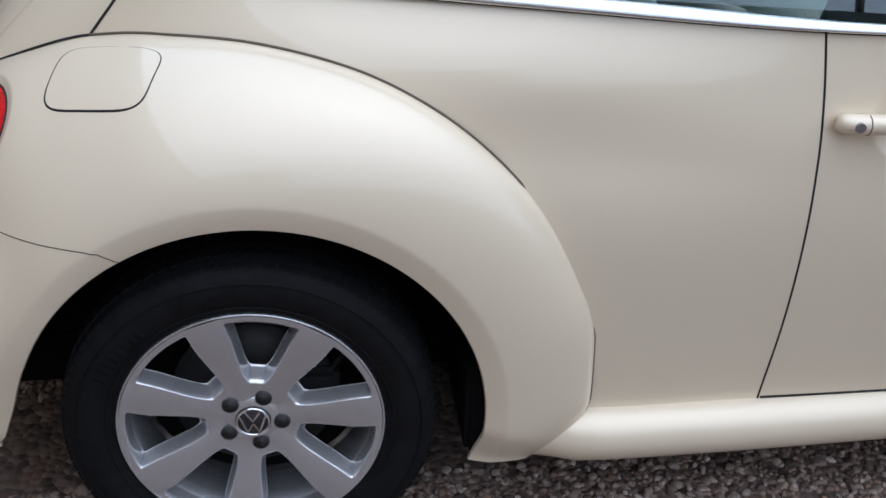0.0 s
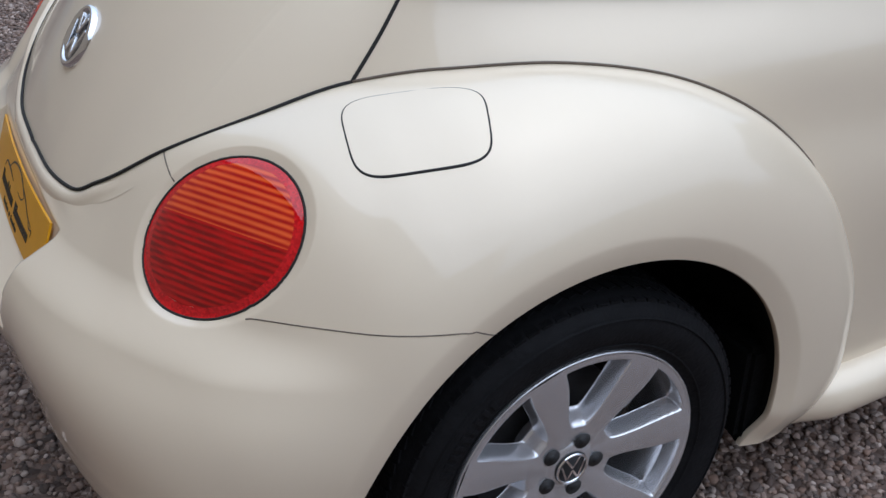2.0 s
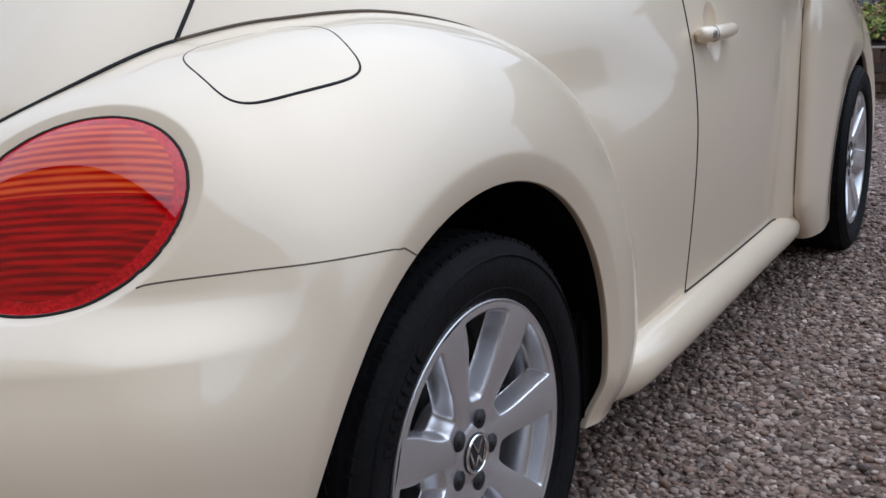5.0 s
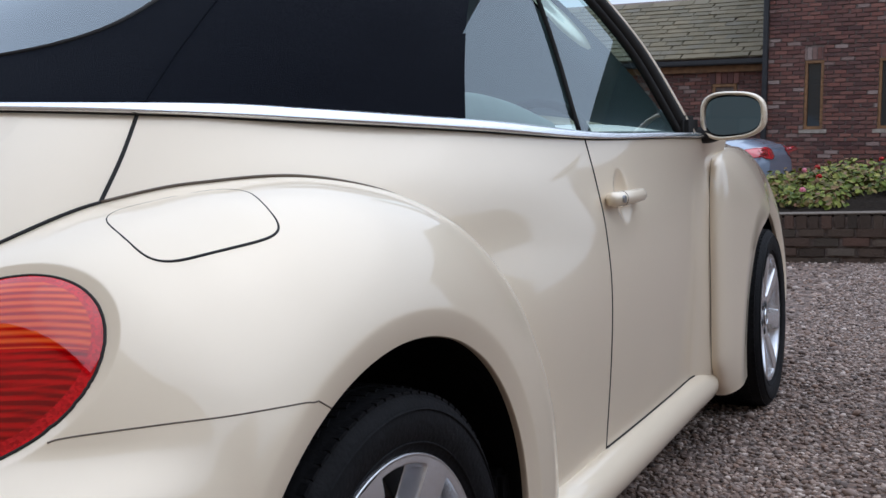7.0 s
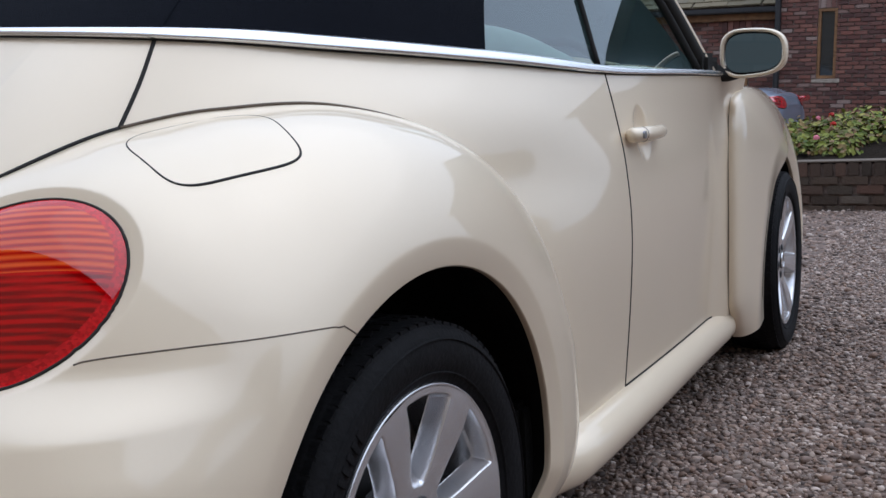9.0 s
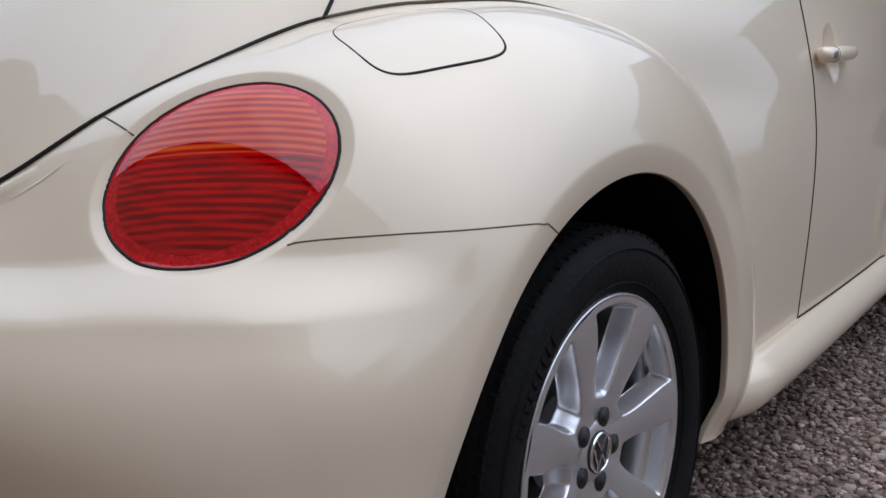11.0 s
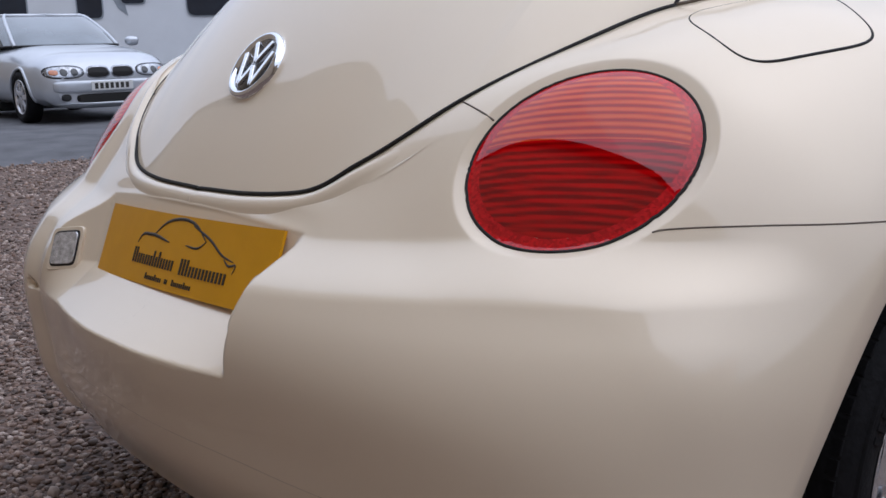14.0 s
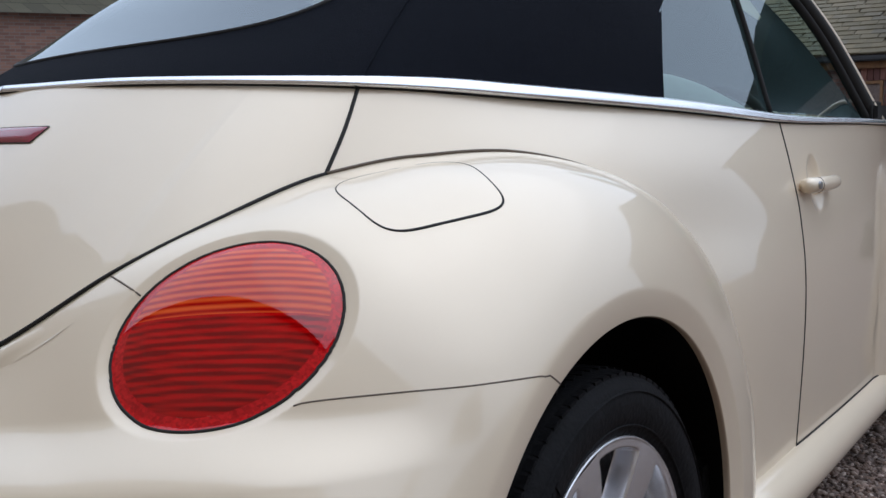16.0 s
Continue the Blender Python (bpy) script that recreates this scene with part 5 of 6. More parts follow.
def pebbles(name, areas, per_m2, size, seed, fine=False):
    """Loose stones strewn over rectangles of the yard, as one mesh."""
    rng = np.random.RandomState(seed)
    bm = bmesh.new()
    bmesh.ops.create_icosphere(bm, subdivisions=2 if fine else 1, radius=1)
    bm.verts.ensure_lookup_table()
    V = np.array([v.co[:] for v in bm.verts])
    F = np.array([[v.index for v in f.verts] for f in bm.faces])
    bm.free()
    spots = []
    for x0, y0, x1, y1 in areas:
        n = int((x1 - x0) * (y1 - y0) * per_m2)
        spots.append(np.stack([rng.uniform(x0, x1, n), rng.uniform(y0, y1, n)], axis=1))
    spots = np.concatenate(spots)
    n = len(spots)
    big = size * np.exp(rng.normal(0, 0.28, n))
    sc = np.stack([big, big * rng.uniform(0.6, 0.95, n), big * rng.uniform(0.40, 0.70, n)], axis=1)
    yaw, tip = rng.uniform(0, 2 * math.pi, n), rng.normal(0, 0.35, n)
    lumps = 1 + 0.16 * np.sin(V @ rng.normal(0, 2.2, (3, 3))).sum(axis=1)
    P = V[None] * lumps[None, :, None] * (1 + rng.normal(0, 0.05, (n, len(V), 1))) * sc[:, None]
    c, s = np.cos(tip)[:, None], np.sin(tip)[:, None]
    P = np.stack([P[..., 0] * c - P[..., 2] * s, P[..., 1], P[..., 0] * s + P[..., 2] * c], axis=2)
    c, s = np.cos(yaw)[:, None], np.sin(yaw)[:, None]
    P = np.stack([P[..., 0] * c - P[..., 1] * s, P[..., 0] * s + P[..., 1] * c, P[..., 2]], axis=2)
    P[..., :2] += spots[:, None]
    P[..., 2] += (rng.uniform(-0.2, 0.75, n) * sc[:, 2])[:, None]
    faces = (F[None] + (np.arange(n) * len(V))[:, None, None]).reshape(-1, 3)
    me = bpy.data.meshes.new(name)
    me.vertices.add(n * len(V))
    me.vertices.foreach_set("co", P.astype(np.float32).ravel())
    me.loops.add(len(faces) * 3)
    me.loops.foreach_set("vertex_index", faces.astype(np.int32).ravel())
    me.polygons.add(len(faces))
    me.polygons.foreach_set("loop_start", np.arange(0, len(faces) * 3, 3, dtype=np.int32))
    me.update(calc_edges=True)
    me.polygons.foreach_set("use_smooth", np.ones(len(faces), bool))
    ob = part(name, me, PEBBLE)
    ob.matrix_basis = SLOPE
    return tagged(ob, "loose rounded grey and brown gravel stones", "gravel", kind="stuff")


pebbles("gravel", [(-0.5, -1.15, 2.0, -0.6)], 7200, 0.0076, 3, fine=True)
pebbles("gravel", [(2.0, -1.55, 6.6, -0.58), (0.5, -1.55, 2.0, -1.15), (-1.5, -0.3, -0.45, 4.2), (-0.45, 1.1, 0.9, 4.2)], 4700, 0.0084, 4)
pebbles("gravel", [(-2.2, 4.2, 3.2, 8.4), (3.6, -0.58, 6.6, 1.2), (-3.2, 0.5, -1.5, 4.2), (6.6, -2.4, 7.0, 0.5), (0.0, -2.0, 4.0, -1.55)], 560, 0.0145, 5)

# ---- walls of brick ----
BRICK = random_tint(material("brick", (0.3, 0.15, 0.12), rough=0.9, bump=0.5, bump_scale=60), (0.076, 0.034, 0.030), [(0.208, 0.083, 0.062), (0.120, 0.054, 0.046), (0.248, 0.108, 0.080), (0.088, 0.045, 0.040), (0.176, 0.084, 0.068), (0.136, 0.059, 0.048), (0.224, 0.100, 0.075), (0.096, 0.046, 0.040), (0.160, 0.074, 0.058), (0.320, 0.240, 0.208)])
OLD_BRICK = random_tint(material("old_brick", (0.2, 0.13, 0.1), rough=0.95, bump=0.6, bump_scale=60), (0.045, 0.033, 0.024), [(0.088, 0.054, 0.038), (0.075, 0.056, 0.040), (0.112, 0.060, 0.042), (0.066, 0.050, 0.037), (0.095, 0.064, 0.045), (0.125, 0.10, 0.078)])
MORTAR = material("mortar", (0.165, 0.125, 0.106), rough=0.95, var=0.25, scale=30, bump=0.4, bump_scale=150)
OAK = material("oak_frame", (0.23, 0.115, 0.045), rough=0.6, var=0.25, scale=12, bump=0.2, bump_scale=80)
SLATE = random_tint(material("stone_slate", (0.2, 0.18, 0.12), rough=0.9, bump=0.5, bump_scale=40), (0.100, 0.082, 0.048), [(0.145, 0.117, 0.068), (0.115, 0.098, 0.062), (0.165, 0.132, 0.078), (0.12, 0.105, 0.075)])
STONE = material("sill_stone", (0.33, 0.28, 0.23), rough=0.9, var=0.2, scale=20, bump=0.4, bump_scale=80)
LEAD = material("dark_gutter", (0.02, 0.02, 0.022), rough=0.5, var=0.2)


def ground_at(y):
    return -math.tan(radians(2.6)) * y


def brick_mesh(lx, ly, lz, mat):
    bm = bmesh.new()
    box(bm, (-lx / 2, -ly / 2, -lz / 2), (lx / 2, ly / 2, lz / 2), 0.004)
    me = bpy.data.meshes.new("brick")
    bm.to_mesh(me)
    bm.free()
    me.materials.append(mat)
    return me


def lay_bricks(wall, face_x, y0, y1, z0, z1, holes, mat, near, seed=1, course=0.070, long=0.205):
    """Bonds bricks on a face that looks to -x. Those inside the stretch `near` are parts; the rest is one mesh."""
    rng = np.random.RandomState(seed)
    shared = brick_mesh(0.03, long, course - 0.010, mat)
    verts, faces, count = [], [], 0
    base = np.array([v.co[:] for v in shared.vertices])
    poly = [tuple(p.vertices) for p in shared.polygons]
    row, z = 0, z0 + course / 2
    while z < z1:
        y = y0 - (row % 2) * (long + 0.01) / 2
        while y < y1:
            lo, hi = max(y, y0), min(y + long, y1)
            for h in holes:
                if h[2] - 0.02 < z < h[3] + 0.02 and lo < h[1] + 0.004 and hi > h[0] - 0.004:
                    lo, hi = (lo, min(hi, h[0] - 0.004)) if lo < h[0] else (max(lo, h[1] + 0.004), hi)
            c, fill = (lo + hi) / 2, (hi - lo) / long
            if fill > 0.15:
                dx, dz, turn = rng.uniform(-0.007, 0.005), rng.uniform(-0.004, 0.004), rng.uniform(-0.018, 0.018) * fill
                stretch = fill * rng.uniform(0.84, 1.02) if fill > 0.95 else fill
                if count < 290 and near[0] < c < near[1] and near[2] < z < near[3]:
                    ob = new("brick", shared)
                    ob.parent = wall
                    ob.location, ob.rotation_euler, ob.scale = (face_x + dx, c, z + dz), (turn, 0, 0), (1, stretch, rng.uniform(0.82, 1.04))
                    count += 1
                else:
                    k = len(verts)
                    verts += (base * np.array((1, stretch, rng.uniform(0.82, 1.04))) @ np.array(((1, 0, 0), (0, 1, turn), (0, -turn, 1))) + np.array((face_x + dx, c, z + dz))).tolist()
                    faces += [tuple(i + k for i in f) for f in poly]
            y += long + 0.010
        z += course
        row += 1
    if verts:
        me = bpy.data.meshes.new("brickwork")
        me.from_pydata(verts, [], faces)
        ob = part("brickwork", me, mat, wall)
        ob["kind"] = "stuff"


def slit_window(name, x, y0, y1, z0, z1, frame_w=0.05):
    w = part(name, bmesh.new(), OAK)
    tagged(w, "tall narrow oak-framed window with dark glass", "window", kind="structure")
    for nm, lo, hi in (("frame_side", (x - 0.01, y0, z0), (x + 0.08, y0 + frame_w, z1)), ("frame_side", (x - 0.01, y1 - frame_w, z0), (x + 0.08, y1, z1)), ("frame_head", (x - 0.014, y0 - 0.003, z1 - frame_w), (x + 0.077, y1 + 0.003, z1 + 0.004)), ("frame_foot", (x - 0.014, y0 - 0.003, z0 - 0.004), (x + 0.077, y1 + 0.003, z0 + frame_w))):
        bm = bmesh.new()
        box(bm, lo, hi, 0.005)
        part(nm, bm, OAK, w)
    bm = bmesh.new()
    box(bm, (x + 0.04, y0 + 0.01, z0 + 0.01), (x + 0.05, y1 - 0.01, z1 - 0.01))
    part("pane", bm, PANE, w)
    bm = bmesh.new()
    box(bm, (x - 0.05, y0 - 0.07, z0 - 0.07), (x + 0.10, y1 + 0.07, z0 - 0.006), 0.006)
    part("sill", bm, STONE, w)
    for k in range(5):
        bm = bmesh.new()
        yy = y0 - 0.05 + (y1 - y0 + 0.1) * k / 5
        box(bm, (x - 0.024, yy + 0.005, z1 + 0.01), (x + 0.05, yy + (y1 - y0 + 0.1) / 5 - 0.005, z1 + 0.215), 0.004)
        part("brick", bm, BRICK, w)


# gabled brick house ahead of the car
FX = 17.0
house = part("wall_house", bmesh.new(), MORTAR)
tagged(house, "reddish brown brick house wall with narrow windows", "wall", kind="structure")
holes = [(1.31, 1.62, 0.94, 2.09), (0.15, 0.46, 0.94, 2.09), (-1.02, -0.71, 0.94, 2.09)]
cuts = sorted(holes)
bm = bmesh.new()
edges_y = [-8.9] + [v for h in cuts for v in h[:2]] + [2.25]
for k in range(0, len(edges_y), 2):
    box(bm, (FX + 0.012, edges_y[k], -0.4), (FX + 0.30, edges_y[k + 1], 5.0))
for h in cuts:
    box(bm, (FX + 0.012, h[0] - 0.001, -0.4), (FX + 0.30, h[1] + 0.001, h[2]))
    box(bm, (FX + 0.012, h[0] - 0.001, h[3]), (FX + 0.30, h[1] + 0.001, 5.0))
box(bm, (FX + 0.31, -8.9, -0.4), (FX + 8.0, 2.24, 4.95))
part("wall_core", bm, MORTAR, house)
lay_bricks(house, FX + 0.006, -4.0, 2.22, -0.25, 4.55, [(h[0], h[1], h[2] - 0.07, h[3] + 0.215) for h in holes], BRICK, (0.2, 2.2, 0.9, 2.6))
for h in holes:
    slit_window("window_1", FX + 0.03, *h)
bm = bmesh.new()
for s_ in (0, 1):
    yy = -9.3 if s_ == 0 else 2.6
    a = [(FX - 0.3, yy, 4.85), (FX + 8.2, yy, 4.85), (FX + 8.2, -3.35, 8.6), (FX - 0.3, -3.35, 8.6)]
    bm.faces.new([bm.verts.new(p) for p in a])
bmesh.ops.solidify(bm, geom=bm.faces[:], thickness=0.12)
gable = bmesh.new()
gable.faces.new([gable.verts.new(p) for p in ((FX + 0.02, -8.9, 4.9), (FX + 0.02, 2.24, 4.9), (FX + 0.02, -3.35, 8.5))])
bmesh.ops.solidify(gable, geom=gable.faces[:], thickness=-0.2)
part("gable", gable, BRICK, house)
tagged(part("roof_house", bm, SLATE), "stone slate roof", "roof", kind="structure")

# lower wing with a slated roof
wing_wall = part("wall_wing", bmesh.new(), MORTAR)
tagged(wing_wall, "low brick wing under a stone slate roof", "wall", kind="structure")
bm = bmesh.new()
box(bm, (FX + 0.32, 2.26, -0.8), (FX + 0.6, 11.0, 2.10))
part("wall_core", bm, MORTAR, wing_wall)
lay_bricks(wing_wall, FX + 0.310, 2.26, 8.0, -0.5, 2.08, [(2.80, 3.25, 0.6, 1.98)], BRICK, (0, 0, 0, 0), 2)
slit_window("window_2", FX + 0.295, 2.82, 3.24, 0.62, 1.75)
roof = part("roof_wing", bmesh.new(), SLATE)
tagged(roof, "olive brown stone slate roof of the low wing", "roof", kind="structure")
bm = bmesh.new()
tilt = math.atan2(1.32, 2.6)
box(bm, (0, 2.27, -0.06), (3.1, 11.0, -0.03), 0, Matrix.Translation((FX + 0.10, 0, 2.22)) @ Matrix.Rotation(-tilt, 4, "Y"))
part("roof_deck", bm, MORTAR, roof)
tile = bpy.data.meshes.new("slate")
bm = bmesh.new()
box(bm, (-0.15, -0.1485, -0.012), (0.15, 0.1485, 0.016), 0.005)
bm.to_mesh(tile)
bm.free()
tile.materials.append(SLATE)
rng = np.random.RandomState(7)
for r in range(14):
    for k in range(21):
        ob = new("slate", tile)
        ob.parent = roof
        m = Matrix.Translation((FX + 0.10, 0, 2.22)) @ Matrix.Rotation(-tilt, 4, "Y") @ Matrix.Translation((0.10 + r * 0.205, 2.42 + 0.30 * k + (r % 2) * 0.15 + rng.uniform(-0.02, 0.02), 0.0 + rng.uniform(-0.004, 0.004))) @ Matrix.Rotation(0.07 + rng.uniform(-0.006, 0.006), 4, "Y")
        ob.matrix_local = m
bm = bmesh.new()
box(bm, (FX + 0.02, 2.27, 2.08), (FX + 0.14, 11.0, 2.17), 0.02)
gut = part("gutter", bm, LEAD)
tagged(gut, "dark gutter under the slate eaves", "gutter", kind="structure")
bm = bmesh.new()
box(bm, (FX + 0.20, 2.27, 1.96), (FX + 0.30, 11.0, 2.075), 0.01)
tagged(part("trim", bm, OAK), "brown timber fascia board", "trim", kind="structure")
tagged(tube("drainpipe", [(FX - 0.06, 2.26, z) for z in np.linspace(-0.3, 4.6, 12)], 0.05, LEAD, None, sides=12), "dark cast rainwater pipe at the corner", "drainpipe", kind="structure")

# ---- raised flower bed ----
PX = 6.66
bed = part("planter_wall", bmesh.new(), MORTAR)
bed.matrix_basis = SLOPE
tagged(bed, "low weathered brick planter wall with a header course", "planter", kind="structure")
bm = bmesh.new()
box(bm, (PX + 0.012, -1.88, -0.1), (PX + 0.21, 4.0, 0.335))
box(bm, (PX + 0.2, -1.88, -0.1), (PX + 2.2, -1.68, 0.335))
part("wall_core", bm, MORTAR, bed)
lay_bricks(bed, PX + 0.004, -1.9, 2.5, -0.03, 0.25, [], OLD_BRICK, (-1.9, 2.5, -0.1, 0.3), 3, 0.072, 0.195)
head = brick_mesh(0.225, 0.078, 0.100, OLD_BRICK)
for k in range(50):
    ob = new("brick", head)
    ob.parent = bed
    ob.location = (PX + 0.105 + 0.004 * math.sin(k * 2.1), -1.86 + 0.0875 * k, 0.298 + 0.003 * math.sin(k * 1.3))
    ob.scale = (1, 0.9 + 0.08 * math.sin(k * 3.7), 0.97 + 0.03 * math.sin(k * 5.1))
bm = bmesh.new()
box(bm, (PX - 0.004, -1.9, 0.351), (PX + 0.20, 2.5, 0.362), 0.004)
part("mortar_cap", bm, OLD_BRICK, bed)
SOIL = material("soil", (0.016, 0.012, 0.009), rough=1.0, spec=0.05, var=0.4, scale=30, bump=1.0, bump_scale=40)
bm = bmesh.new()
bmesh.ops.create_grid(bm, x_segments=30, y_segments=90, size=1)
for v in bm.verts:
    x, y = v.co.x, v.co.y
    v.co = (PX + 1.2 + x * 1.0, 1.15 + y * 2.95, 0.335 + 0.20 * (x + 1) / 2 + 0.03 * noise.noise((x * 3, y * 14, 0)))
soil = part("soil", bm, SOIL)
soil.matrix_basis = SLOPE
tagged(soil, "dark bare soil of the raised bed", "soil", kind="structure")
LEAF = random_tint(material("leaf", (0.07, 0.12, 0.03), rough=0.6, spec=0.2), (0.030, 0.050, 0.010), [(0.13, 0.17, 0.022), (0.22, 0.225, 0.04), (0.085, 0.115, 0.018), (0.20, 0.10, 0.055), (0.29, 0.28, 0.07), (0.06, 0.095, 0.02), (0.24, 0.15, 0.09)])
PETAL_RED = random_tint(material("petal_red", (0.6, 0.02, 0.015), rough=0.6), (0.50, 0.015, 0.012), [(0.68, 0.03, 0.02)])
PETAL_PINK = random_tint(material("petal_pink", (0.7, 0.15, 0.22), rough=0.6), (0.62, 0.10, 0.17), [(0.78, 0.30, 0.36)])


def leaf_cloud(n, centre, spread, size, seed):
    """Many small cupped leaves round a centre, as one mesh."""
    rng = np.random.RandomState(seed)
    verts, faces = [], []
    for _ in range(n):
        d = rng.normal(0, 1, 3)
        d /= np.linalg.norm(d)
        d[2] = abs(d[2])
        c = np.array(centre) + d * np.array(spread) * rng.uniform(0.45, 1.0)
        s = size * rng.uniform(0.6, 1.25)
        nrm = d + rng.normal(0, 0.5, 3) + np.array((-0.2, 0, 0.5))
        nrm /= np.linalg.norm(nrm)
        a = np.cross(nrm, rng.normal(0, 1, 3))
        a /= np.linalg.norm(a)
        b = np.cross(nrm, a)
        k = len(verts)
        for u, v, w in ((0, -1, 0), (0.62, -0.35, 0.16), (0.55, 0.45, 0.14), (0, 1, -0.1), (-0.55, 0.45, 0.14), (-0.62, -0.35, 0.16), (0, 0, 0)):
            verts.append(tuple(c + (a * u + b * v + nrm * w) * s))
        faces += [(k, k + 1, k + 6), (k + 1, k + 2, k + 6), (k + 2, k + 3, k + 6), (k + 3, k + 4, k + 6), (k + 4, k + 5, k + 6), (k + 5, k, k + 6)]
    me = bpy.data.meshes.new("leaves")
    me.from_pydata(verts, [], faces)
    return me


def flower(mat, n, seed):
    rng = np.random.RandomState(seed)
    verts, faces = [], []
    for _ in range(n):
        d = rng.normal(0, 1, 3)
        d /= np.linalg.norm(d)
        d[2] = abs(d[2])
        c = d * 0.028
        a = np.cross(d, rng.normal(0, 1, 3))
        a /= np.linalg.norm(a)
        b = np.cross(d, a)
        k = len(verts)
        for u, v in ((-1, -0.7), (1, -0.7), (1.1, 0.8), (0, 1.2), (-1.1, 0.8)):
            verts.append(tuple(c + (a * u + b * v) * 0.016))
        faces.append((k, k + 1, k + 2, k + 3, k + 4))
    me = bpy.data.meshes.new("flower_head")
    me.from_pydata(verts, [], faces)
    me.materials.append(mat)
    return me


rng = np.random.RandomState(12)
heads = [flower(PETAL_RED, 22, 1), flower(PETAL_PINK, 22, 2)]
for k in range(64):
    x, y = PX + (0.50 if k % 6 == 0 else 0.85) + 1.2 * rng.rand() ** 1.1, -1.55 + 3.6 * rng.rand()
    z = 0.335 + 0.20 * (x - PX - 0.2) / 2
    big = rng.uniform(0.10, 0.20) * (1 + 0.45 * (x - PX - 0.6))
    plant = thing("bedding_plant", "leafy yellow-green bedding plant with small bright flowers", "plant", "plants in the raised bed", at=tuple(SLOPE @ Vector((x, y, z))))
    foliage = part("foliage", leaf_cloud(175, (0, 0, 0.0), (big * 1.3, big * 1.3, big * 0.95), 0.027, 100 + k), LEAF, plant)
    foliage["kind"] = "stuff"
    for f in range(rng.randint(0, 5) // 2):
        ob = new("flower_head", heads[0] if rng.rand() < 0.62 else heads[1])
        ob.parent = plant
        w = rng.uniform(0, 6.28)
        ob.location = (big * 0.7 * math.cos(w), big * 0.7 * math.sin(w), big * rng.uniform(0.75, 1.0))
        ob.scale = (0.75, 0.75, 0.75)

# ---- other vehicles ----


def simple_car(name, label, paint, glass_mat, lamp_front, lamp_rear, length=4.25, width=1.76, height=1.42, boot=0.90, rear_high=0.98):
    """A parked car: body lofted along its length, glasshouse, wheels, lamps. Its nose points to +x; its centre is the origin."""
    c = thing(name, label, "car")
    L2, W2 = length / 2, width / 2
    st = np.concatenate([np.linspace(-1, 1, 121), [1.012, 1.016], ])
    st = np.concatenate([[-1.016, -1.012], st])
    low = glide([-1.02, -1, -0.92, 0, 0.92, 1, 1.02], [0.42, 0.36, 0.24, 0.19, 0.17, 0.18, 0.22], st)
    top = glide([-1.02, -1, -0.95, -0.62, -0.2, 0.40, 0.80, 0.94, 1, 1.02], [0.70, 0.82, rear_high - 0.04, rear_high, 0.97, 0.95, 0.845, 0.77, 0.65, 0.57], st)
    wid = glide([-1.02, -1, -0.93, -0.6, 0, 0.6, 0.90, 0.97, 1.0, 1.02], [0.72, 0.84, 0.94, 0.985, 1.0, 0.99, 0.945, 0.87, 0.79, 0.72], st)
    rows = []
    for s, lo, hi, w in zip(st, low, top, wid):
        ring = []
        for a in np.linspace(-0.5 * math.pi, 1.5 * math.pi, 96, endpoint=False):
            cx, sz = math.cos(a), math.sin(a)
            yy = math.copysign(abs(cx) ** 0.42, cx) * W2 * w * (1 - 0.06 * max(0, sz))
            zz = (lo + hi) / 2 + math.copysign(abs(sz) ** 0.62, sz) * (hi - lo) / 2
            ring.append((s * L2, yy, zz))
        rows.append(ring + ring[:1])
    for end in (0, -1):
        mid_ = [(rows[end][0][0], p[1] * 0.02, 0.5 + (p[2] - 0.5) * 0.02) for p in rows[end]]
        rows = [mid_] + rows if end == 0 else rows + [mid_]
    B = np.array(rows)
    BC = centres(B)
    hole = np.zeros(BC.shape[:2], bool)
    for wx_ in (-0.62 * L2, 0.68 * L2):
        hole |= (np.hypot(BC[..., 0] - wx_, BC[..., 2] - 0.31) < 0.345) & (np.abs(BC[..., 1]) > 0.55 * W2)
    sheet("body", B, paint, c, away=(0, 0, 0.5), mask=~hole)
    G = []
    for (xa, z, k) in ((-boot, 0.93, 0.90), (-boot + 0.08, 1.12, 0.84), (-boot + 0.22, height - 0.06, 0.74), (-boot + 0.28, height - 0.01, 0.66)):
        ring = []
        xf = {0.90: 0.46, 0.84: 0.30, 0.74: 0.10, 0.66: 0.02}[k]
        for a in np.linspace(0, 2 * math.pi, 49):
            ca, sa = math.cos(a), math.sin(a)
            ring.append(((xa + xf) / 2 * L2 + math.copysign(abs(ca) ** 0.4, ca) * (xf - xa) / 2 * L2, math.copysign(abs(sa) ** 0.45, sa) * W2 * k, z))
        G.append(ring)
    G = np.array(G)
    G = net_surface(G, 14, 49)
    sheet("glasshouse", G, glass_mat, c, away=(-0.4, 0, 0.9))
    mid_x = G[-1][:, 0].mean()
    cap = [[tuple(p) for p in G[-1]], [((p[0] - mid_x) * 0.55 + mid_x, p[1] * 0.55, height + 0.015) for p in G[-1]], [(mid_x, 0, height + 0.02) for p in G[-1]]]
    sheet("roof", np.array(cap), paint, c, away=(-0.3, 0, 0.9))
    for sgn in (1, -1):
        for a0 in (0.25, 0.52, 0.76):
            q = G[:, int(a0 * 24) if sgn > 0 else 48 - int(a0 * 24)]
            tube("pillar", q, 0.024, paint, c, sides=8)
    tube("roof_rail", G[-3], 0.026, paint, c, sides=8)
    tube("scuttle", G[0], 0.016, DARK, c, sides=8)
